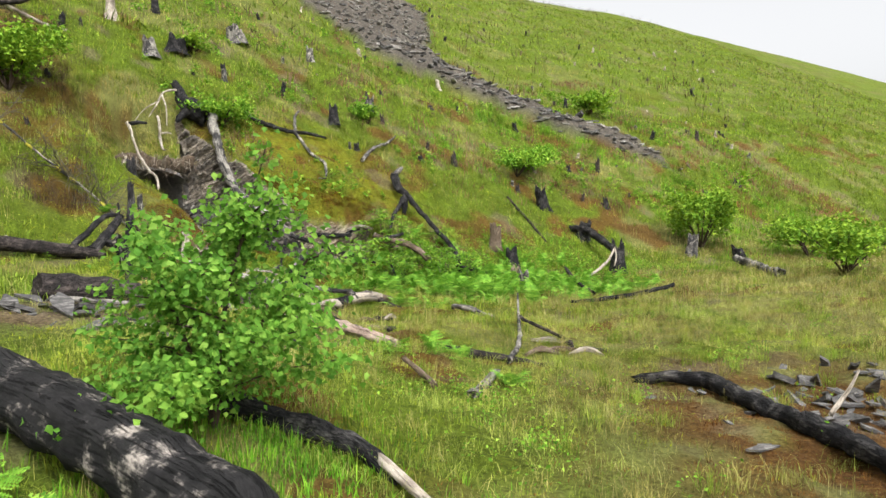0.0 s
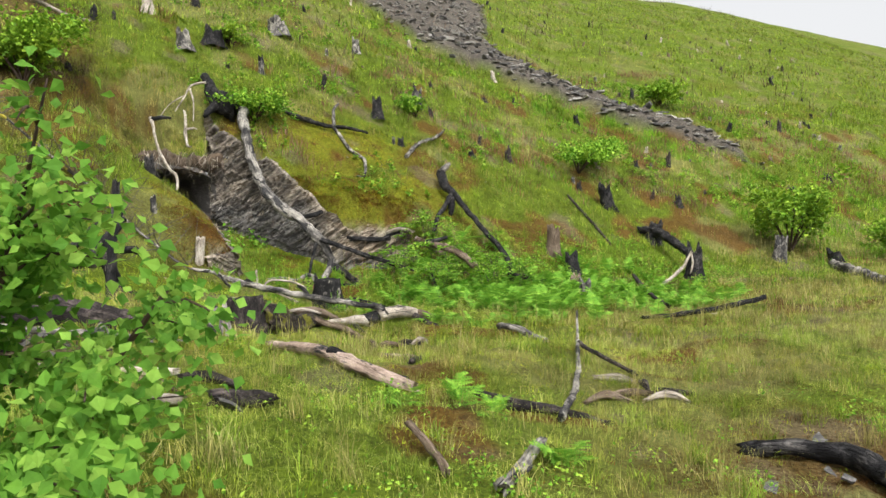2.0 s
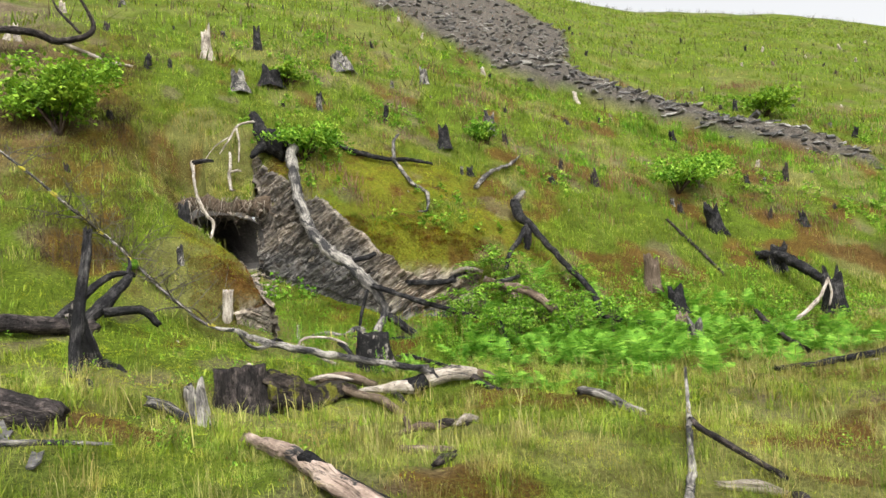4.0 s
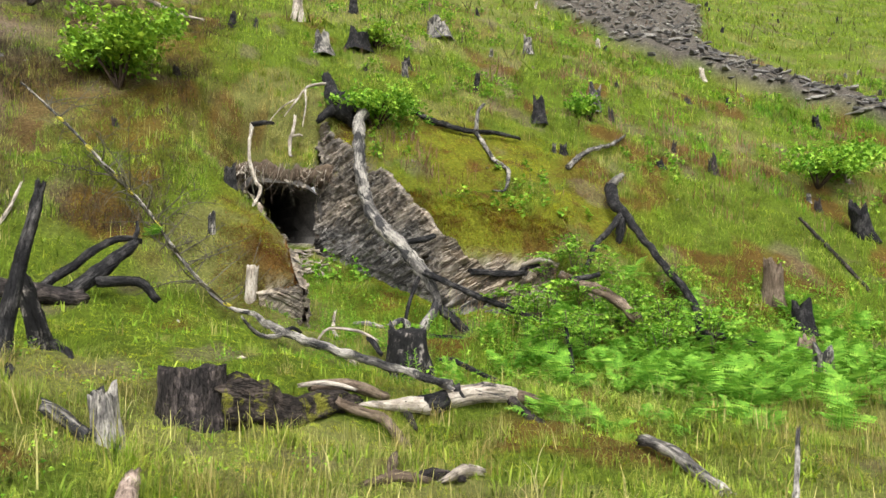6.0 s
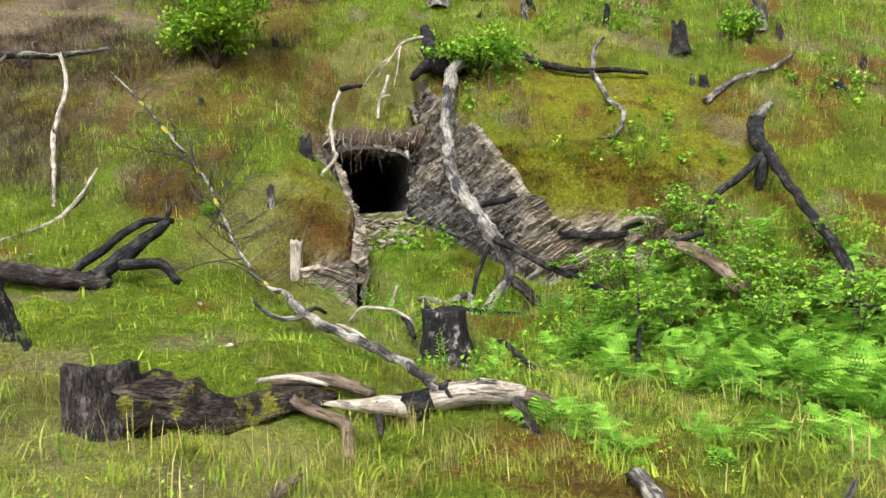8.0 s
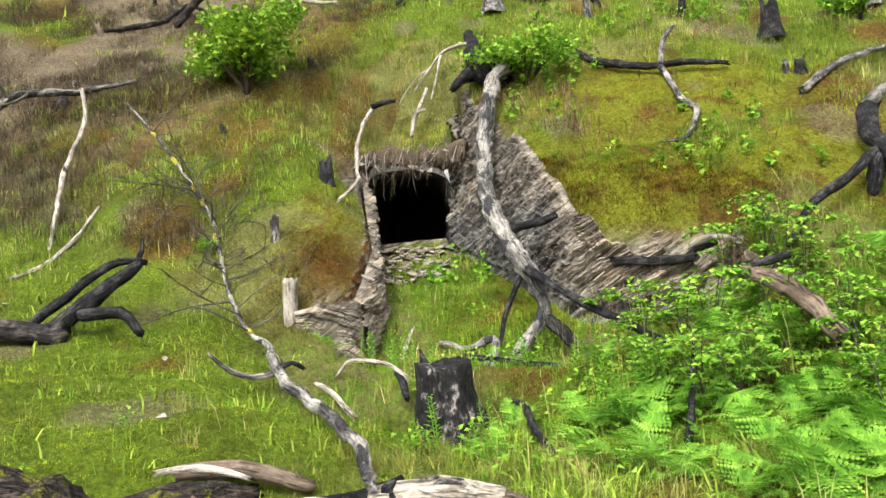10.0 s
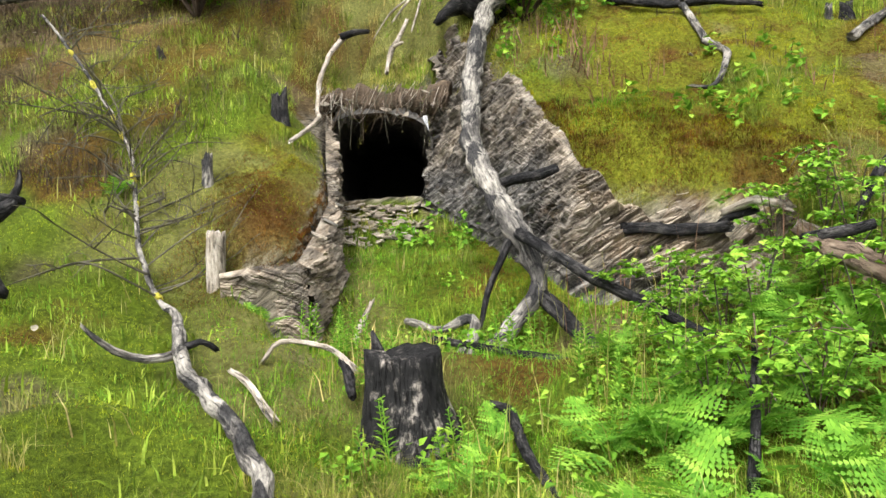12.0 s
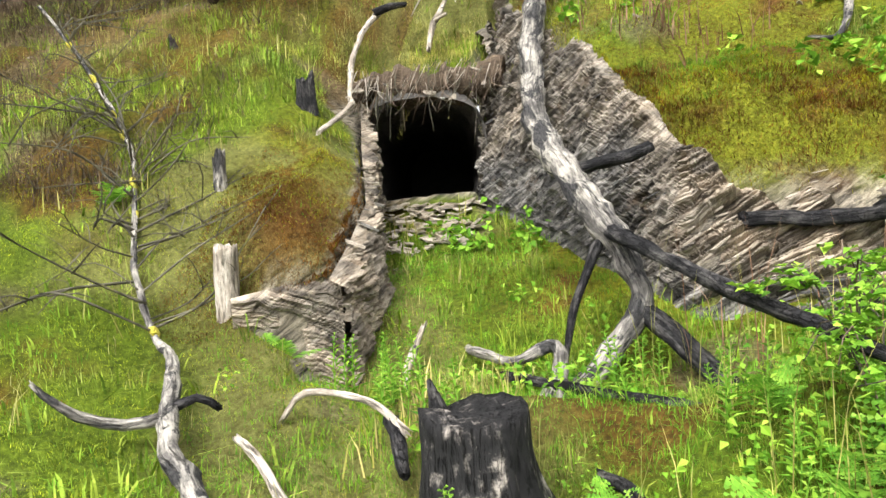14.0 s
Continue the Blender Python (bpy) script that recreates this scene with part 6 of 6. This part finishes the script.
lawn("soft pale tussock grass on the bench", PALEGRASS, 3000, (-13.5, -1.0, -12, 4), lambda s, r, x, y: growable(s, r, x, y) * (1 - 0.8 * rust_mask(s, r, x, y)) * (1 - 0.8 * short_turf(s, r)) * (0.3 + step(fbm(x / 0.9, y / 0.9, 191), 0.36, 0.55)), 44, 0.13, 0.0032, 0.075, 1.1, 246)
lawn("soft pale tussock grass on the bank", PALEGRASS, 1500, (-0.5, 9, -14, 5), lambda s, r, x, y: growable(s, r, x, y) * (1 - moss_mask(s, r, x, y)) * (1 - 0.7 * short_turf(s, r)) * step(fbm(x / 0.9, y / 0.9, 193), 0.40, 0.55), 36, 0.17, 0.005, 0.08, 1.1, 247)
lawn("rusty moss round the bent log", RUST, 14000, (-14, -8, -8.5, -1), lambda s, r, x, y: 1.3 * np.exp(-((x - 3.6) / 1.7) ** 2 - ((y - 6.0) / 2.4) ** 2) * (0.15 + step(fbm(x / 0.6, y / 0.6, 69), 0.3, 0.5)), 10, 0.04, 0.007, 0.035, 1.1, 258)
lawn("pale dry tussocks on the bench", STRAW, 420, (-13, -1.5, -9, 3), tussock, 46, 0.24, 0.004, 0.05, 1.0, 242)
lawn("green tussocks on the bank and slope", GRASS, 420, (0.5, 12, -14, 8), tussock, 40, 0.24, 0.009, 0.07, 1.1, 243)
lawn("dry upright canes among the brambles", STRAW, 36, (-0.8, 1.6, -3.8, -0.4), lambda s, r, x, y: growable(s, r, x, y), 3, 0.75, 0.007, 0.06, 0.3, 244)
lawn("thin brown dead canes before the rock face", HEATHER, 30, (0.4, 1.5, -3.6, -1.4), lambda s, r, x, y: np.full_like(s, 0.7), 2, 0.95, 0.008, 0.05, 0.28, 248)
lawn("thin dark stalks on the far hillside", DEADBRUSH, 2500, (12, 90, -30, 110), lambda s, r, x, y: growable(s, r, x, y) * 0.7, 4, 0.75, 0.05, 0.25, 0.5, 245)

# ---- slate and shale pieces ----
def slab_mesh(seed, material, thick=0.18):
    """A thin broken slab about a metre across, to be scaled."""
    g = np.random.RandomState(seed)
    n = 7
    a = np.sort(g.uniform(0, 2 * np.pi, n) * 0.35 + np.linspace(0, 2 * np.pi, n, endpoint=False) * 0.9)
    rad = g.uniform(0.32, 0.55, n)
    top = np.stack([np.cos(a) * rad * 1.2, np.sin(a) * rad * 0.75, np.full(n, thick / 2) + g.uniform(-0.03, 0.03, n)], -1)
    low = top * (0.92, 0.92, 1) + (0.03, 0, -thick)
    v = np.vstack([top, low])
    faces = [tuple(range(n)), tuple(range(2 * n - 1, n - 1, -1))] + [(i, n + i, n + (i + 1) % n, (i + 1) % n) for i in range(n)]
    me = bpy.data.meshes.new("slab")
    me.from_pydata(v.tolist(), [], faces)
    me.materials.append(material)
    return me


SLABS = [slab_mesh(500 + k, SLATE, 0.14 + 0.04 * (k % 3)) for k in range(6)]
TANSLABS = [slab_mesh(520 + k, SHALE, 0.14 + 0.04 * (k % 3)) for k in range(5)]
DARKSLABS = [slab_mesh(540 + k, DARKSLATE, 0.14 + 0.04 * (k % 3)) for k in range(6)]
face_of_cut = tagged(new("rock_face"), "layered grey and tan slate rock face of the cut", "rock face", kind="structure")
g = random.Random(600)
placed = 0


def bedded(rise, spin, g, jitter=0.12):
    """A turn that lays a slab on the rock's bedding, which rises by so many degrees along the face."""
    a = radians(rise)
    along = Vector((0.59, 0.81, 0.0)) * math.cos(a) + Vector((0, 0, math.sin(a)))
    up = Vector((-0.59, -0.81, 0.0)) * math.sin(a) + Vector((0, 0, math.cos(a)))
    up = (up + Vector((g.gauss(0, jitter), g.gauss(0, jitter), g.gauss(0, jitter)))).normalized()
    along = (along - up * along.dot(up)).normalized()
    side = up.cross(along)
    return Matrix((along, side, up)).transposed().to_4x4() @ pose(0, 0, 0, 0, 0, g.uniform(-spin, spin))


def rock_panel(name, grid, flat, rise, tan, parent, seed, deep=0.13, thin=0.05, long=0.30):
    """A rock face over a grid of points: beds of slate that rise along the face, broken into steps and flakes."""
    du, dv = np.gradient(grid, axis=0), np.gradient(grid, axis=1)
    normal = np.cross(du, dv)
    normal /= np.linalg.norm(normal, axis=2)[..., None] + 1e-9
    a = np.radians(rise)
    flat = np.array((*flat, 0.0))
    heart = grid.reshape(-1, 3).mean(axis=0)
    level, tall = (grid - heart) @ flat, grid[..., 2] - heart[2]
    along = level * np.cos(a) + tall * np.sin(a)
    across = -level * np.sin(a) + tall * np.cos(a)
    swell = fbm(along * 1.5 + 40, across * 1.9 + 40, seed, 4) - 0.5
    across = across + 0.30 * swell + 0.035 * (fbm(along * 8 + 40, across * 8 + 40, seed + 5) - 0.5)
    push, tone = 0.24 * (fbm(along * 1.2 + 9, across * 1.7 + 9, seed + 9, 4) - 0.5), 0.0
    for size, depth, share in ((2.6, 0.8, 0.45), (1.0, 0.55, 0.35), (0.45, 0.25, 0.2)):
        bed = across / (thin * size) + 1.6 * fbm(along * 1.7 + 20, across * 5.0 / size + 20, seed + 2)
        layer = np.floor(bed)
        cell = along / (long * size ** 0.7) * (0.5 + lattice(layer, layer * 0 + 3, seed)) + 13.0 * lattice(layer, layer * 0 + 1, seed) + 0.5 * fbm(along * 5 + 30, across * 5 + 30, seed + 4)
        flake = np.floor(cell)
        bold = lattice(layer, flake, seed + 7)
        rest, end = bed - layer, cell - flake
        push = push + depth * (deep * (bold - 0.4) + 0.4 * deep * (1 - rest) + 0.35 * deep * end - 0.75 * deep * np.exp(-(rest / 0.16) ** 2))
        tone = tone + share * lattice(layer, flake, seed + 11)
    edge = np.minimum(np.arange(grid.shape[1]), np.arange(grid.shape[1])[::-1]) / 9.0
    points = grid + normal * (push * np.clip(edge, 0, 1)[None, :] - 0.05 * np.clip(1 - edge, 0, 1)[None, :])[..., None]
    rows, cols = grid.shape[:2]
    idx = np.arange(rows * cols).reshape(rows, cols)
    quads = np.stack([idx[:-1, :-1], idx[1:, :-1], idx[1:, 1:], idx[:-1, 1:]], -1).reshape(-1, 4)
    me = mesh_of(name, points.reshape(-1, 3), quads, STRATA)
    for key, values in (("tone", tone), ("tan", tan)):
        me.attributes.new(key, "FLOAT", "POINT").data.foreach_set("value", np.asarray(values, np.float32).ravel())
    return part(name, me, parent)


def face_grid(columns=400, rows=130):
    """The right-hand face of the cut, from its foot to the turf, in even steps of height."""
    w = np.linspace(-0.22, 1.6, 300)
    span = np.linspace(-5.74, -1.45, columns)
    lines, tops = [], []
    for r in span:
        s = float(cut_face(np.array(r))) + w
        x, y = to_xy(s, np.full_like(s, r))
        z = land(x, y)
        lines.append(np.stack([x, y, z], -1))
        past = np.nonzero((z > turf(x, y) - 0.03) & (w > 0.05))[0]
        tops.append(past[0] if len(past) else len(w) - 1)
    tops = np.convolve(np.pad(tops, 6, mode="edge"), np.ones(13) / 13, mode="valid")
    grid = np.empty((columns, rows, 3))
    for i, r in enumerate(span):
        top = int(np.clip(tops[i] * (1 - 0.42 * float(step(r, -3.9, -2.7))) + 2 + 5 * math.sin(r * 7) + 4 * math.sin(r * 17), 12, len(w) - 1))
        line = lines[i][:top + 1]
        run = np.concatenate([[0.0], np.cumsum(np.linalg.norm(np.diff(line, axis=0), axis=1))])
        q = np.linspace(0, run[-1], rows)
        grid[i] = np.stack([np.interp(q, run, line[:, k]) for k in range(3)], -1)
    for k in range(3):
        grid[1:-1, :, k] = (grid[:-2, :, k] + 2 * grid[1:-1, :, k] + grid[2:, :, k]) / 4
    return grid


right_grid = face_grid()
rr = to_sr(right_grid[..., 0], right_grid[..., 1])[1]
rock_panel("layered_rock", right_grid, (0.975, -0.22), np.full(rr.shape, 42.0), np.clip(step(rr, -4.1, -2.9) * step(right_grid[..., 2], 0.3, 0.9) + 0.5 * step(right_grid[..., 2], 1.7, 2.2), 0, 1), face_of_cut, 611)
while placed < 170:
    r = g.uniform(-5.6, -1.6)
    s = float(cut_face(np.array(r))) + g.uniform(-0.1, 1.0)
    x, y = to_xy(s, r)
    z = h(x, y)
    e = 0.08
    nx, ny = (h(x - e, y) - h(x + e, y)) / (2 * e), (h(x, y - e) - h(x, y + e)) / (2 * e)
    if math.hypot(nx, ny) < 0.8 or z > float(smooth_land(x, y)) - 0.50 + 0.16 * math.sin(x * 9):
        continue
    size = g.uniform(0.06, 0.15)
    rise = g.gauss(42, 5) - 26 * max(0.0, min(1.0, (r + 4.2) / 1.6))
    m = Matrix.Translation((x + nx * 0.025, y + ny * 0.025, z + 0.02)) @ bedded(rise, 20, g, 0.1) @ Matrix.Diagonal((size * g.uniform(1.2, 2.4), size * g.uniform(0.4, 0.7), size * g.uniform(0.3, 0.9), 1))
    part("slab", g.choice(TANSLABS if r > -3.5 and z > 0.6 else SLABS if g.random() < 0.5 else DARKSLABS), face_of_cut).matrix_world = m
    placed += 1

left_face = tagged(new("rock_face"), "layered pale shale rock face by the opening", "rock face", kind="structure")


def wall_grid(corners, tops, foot, columns, rows, lean=0.05):
    """An upright face along corners in s and r, between its foot and its top edge."""
    p = np.array(corners, float)
    run = np.concatenate([[0.0], np.cumsum(np.linalg.norm(np.diff(p, axis=0), axis=1))])
    q = np.linspace(0, run[-1], columns)
    s, r, top, low = (np.interp(q, run, v) for v in (p[:, 0], p[:, 1], tops, foot))
    ds, dr = np.gradient(s), np.gradient(r)
    size = np.hypot(ds, dr)
    v = np.linspace(0, 1, rows)
    off = 0.05 - lean * v[None, :]
    gs, gr = s[:, None] - (dr / size)[:, None] * off, r[:, None] + (ds / size)[:, None] * off
    x, y = to_xy(gs, gr)
    return np.stack([x, y, low[:, None] + (top - low)[:, None] * v[None, :]], -1)


front_grid = wall_grid(((0.60, -6.63), (0.84, -6.31), (1.09, -5.99)), (0.78, 0.84, 0.86), (0.35, -0.05, -0.3), 80, 100)
rock_panel("layered_rock", front_grid, (0.25, 0.97), np.full(front_grid.shape[:2], -22.0), np.full(front_grid.shape[:2], 0.75), left_face, 621, 0.035, 0.026, 0.34)
side_grid = wall_grid(((0.97, -5.97), (1.6, -6.08), (2.26, -6.18), (3.5, -6.72), (4.75, -7.22)), (0.86, 1.10, 1.46, 2.1, 2.9), (-0.3, -0.1, 0.3, 0.9, 1.3), 260, 110)
rock_panel("layered_rock", side_grid, (-0.75, 0.66), np.full(side_grid.shape[:2], 12.0), np.full(side_grid.shape[:2], 0.8), left_face, 631, 0.08, 0.038, 0.2)
for k in range(40):
    s = g.uniform(1.0, 3.2)
    r = float(cut_left(np.array(s))) + g.uniform(-0.05, 0.05)
    x, y = to_xy(s, r)
    size = g.uniform(0.08, 0.18)
    part("slab", g.choice(TANSLABS if g.random() < 0.8 else SLABS), left_face).matrix_world = Matrix.Translation((x, y, float(bank_edge(s)) - g.uniform(0.0, 0.35))) @ bedded(g.gauss(-12, 6), 30, g, 0.1) @ Matrix.Diagonal((size * g.uniform(0.8, 1.4), size * 0.7, size * g.uniform(0.35, 0.8), 1))
sill = tagged(new("rubble"), "loose shale rubble on the sill of the opening", "rubble", kind="stuff")
for k in range(300):
    s, r = g.uniform(3.3, 5.4), g.uniform(mouth_l + 0.1, mouth_r + 0.1)
    x, y = to_xy(s, r)
    z = (1.42 if s > MOUTH - 0.3 else h(x, y) + 0.02) + g.uniform(0, 0.05)
    size = g.uniform(0.08, 0.24)
    if z > 1.85:
        continue
    ob = part("slab", g.choice(TANSLABS), sill)
    ob.matrix_world = Matrix.Translation((x, y, z)) @ Euler((g.uniform(-0.35, 0.35), g.uniform(-0.35, 0.35), g.uniform(0, 6.28))).to_matrix().to_4x4() @ Matrix.Diagonal((size * 1.4, size, size * 0.6, 1))


# roots and turf hanging over the opening
lip = tagged(new("hanging_roots"), "tangle of thin pale roots hanging over the opening", "roots")
for k in range(170):
    r = g.uniform(mouth_l - 0.15, mouth_r + 0.35)
    s = MOUTH + g.uniform(-0.16, 0.12)
    x, y = to_xy(s, r)
    z = mouth_top + g.uniform(0.05, 0.36)
    long = g.uniform(0.12, 0.36) if g.random() < 0.95 else g.uniform(0.5, 0.85)
    dx, dy, dz = g.gauss(0, 0.24), g.uniform(-0.22, 0.06), -long
    w = g.uniform(0.002, 0.006) if g.random() < 0.88 else g.uniform(0.008, 0.014)
    part("root", tube([(x, y, z + 0.08), (x + dx * 0.35 + g.uniform(-0.06, 0.06), y + dy * 0.5 - 0.05, z + dz * 0.5), (x + dx, y + dy - 0.05, z + dz)], [w * 1.3, w, w * 0.5], PALE if k % 5 == 0 else TWIG if k % 5 == 1 else BROWN, 700 + k, 5, 0.15, 0.1), lip)
lintel = tagged(new("rock_face"), "rough rock and soil above the opening", "rock face", kind="structure")
rim = []
for q in (-0.3, 0.0, 0.4, 0.8, 1.2, 1.5, 1.8):
    x, y = to_xy(MOUTH + 0.26 + 0.07 * math.sin(q * 5), mouth_l + q)
    rim.append((x, y, mouth_top + 0.2 + 0.07 * math.sin(q * 3.7 + 1)))
part("soil", tube(rim, [0.10, 0.15, 0.22, 0.17, 0.21, 0.19, 0.12], SOIL, 731, 18, 0.55, 0.04), lintel, "dark root-bound soil")
for k in range(9):
    q = g.random()
    r = mouth_l - 0.1 + q * (mouth_r - mouth_l + 0.35)
    x, y = to_xy(MOUTH + g.uniform(-0.16, 0.12), r)
    size = g.uniform(0.07, 0.17)
    ob = part("slab", g.choice(TANSLABS if g.random() < 0.5 else SLABS), lintel)
    ob.matrix_world = Matrix.Translation((x, y, mouth_top + g.uniform(-0.08, 0.26))) @ Euler((radians(g.uniform(10, 75)), radians(g.uniform(-40, 40)), radians(g.uniform(0, 70)))).to_matrix().to_4x4() @ Matrix.Diagonal((size * 1.3, size, size * 0.7, 1))


# loose slate on the bench and the tongue of waste on the slope
def stones(name, label, places, low, high, seed, meshes, flat=0.35):
    rnd = random.Random(seed)
    verts, faces, base = [], [], 0
    for x, y in places:
        me = rnd.choice(meshes)
        size = rnd.uniform(low, high)
        m = Matrix.Translation((x, y, h(x, y) + float(scree_lift(*(np.array(q) for q in to_sr(x, y)))) + rnd.uniform(0.0, size * 0.2))) @ Euler((rnd.gauss(0, flat), rnd.gauss(0, flat), rnd.uniform(0, 6.28))).to_matrix().to_4x4() @ Matrix.Diagonal((size * 1.3, size, size * rnd.uniform(0.5, 1.1), 1))
        for v in me.vertices:
            verts.append(m @ v.co)
        for p in me.polygons:
            faces.append([base + i for i in p.vertices])
        base += len(me.vertices)
    out = bpy.data.meshes.new(name)
    out.from_pydata(verts, [], faces)
    out.materials.append(meshes[0].materials[0])
    return tagged(new(name, out), label, "stones", kind="stuff")


sx, sy = scatter(20000, 5.6, 60, 4, 45, 611, lambda s, r, x, y: scree_mask(s, r) * np.clip(1.5 - s / 24, 0.06, 1))
sz = list(zip(sx, sy))
stones("slate_waste", "dark broken slate waste spilling down the slope", sz[0:13000:2], 0.12, 0.52, 612, DARKSLABS, 0.25)
stones("slate_waste", "paler grey slate pieces among the dark waste", sz[1:13000:2], 0.12, 0.5, 619, SLABS, 0.25)
px, py = scatter(700, -13.5, -9, -6, 0, 613, lambda s, r, x, y: 1.3 * np.exp(-((x - 4.3) / 0.9) ** 2 - ((y - 6.9) / 1.1) ** 2))
stones("slate_pieces", "loose grey slate pieces on rusty moss", list(zip(px, py)), 0.08, 0.28, 614, DARKSLABS)
px, py = scatter(700, -9, -3, -12, -6, 615, lambda s, r, x, y: 1.3 * np.exp(-((x + 3.9) / 0.7) ** 2 - ((y - 7.9) / 0.8) ** 2) + 0.35 * np.exp(-((x + 1.9) / 0.5) ** 2 - ((y - 7.1) / 0.5) ** 2))
stones("slate_rubble", "heap of loose slate and brown stone beside the grass", list(zip(px, py)), 0.08, 0.32, 616, DARKSLABS)
px, py = scatter(420, -9, 9, -13, 4, 617, lambda s, r, x, y: 0.6 * bare_mask(s, r, x, y) * growable(s, r, x, y) + 0.05)
stones("small_stones", "small pale stones scattered in the turf", list(zip(px, py)), 0.04, 0.12, 618, TANSLABS)
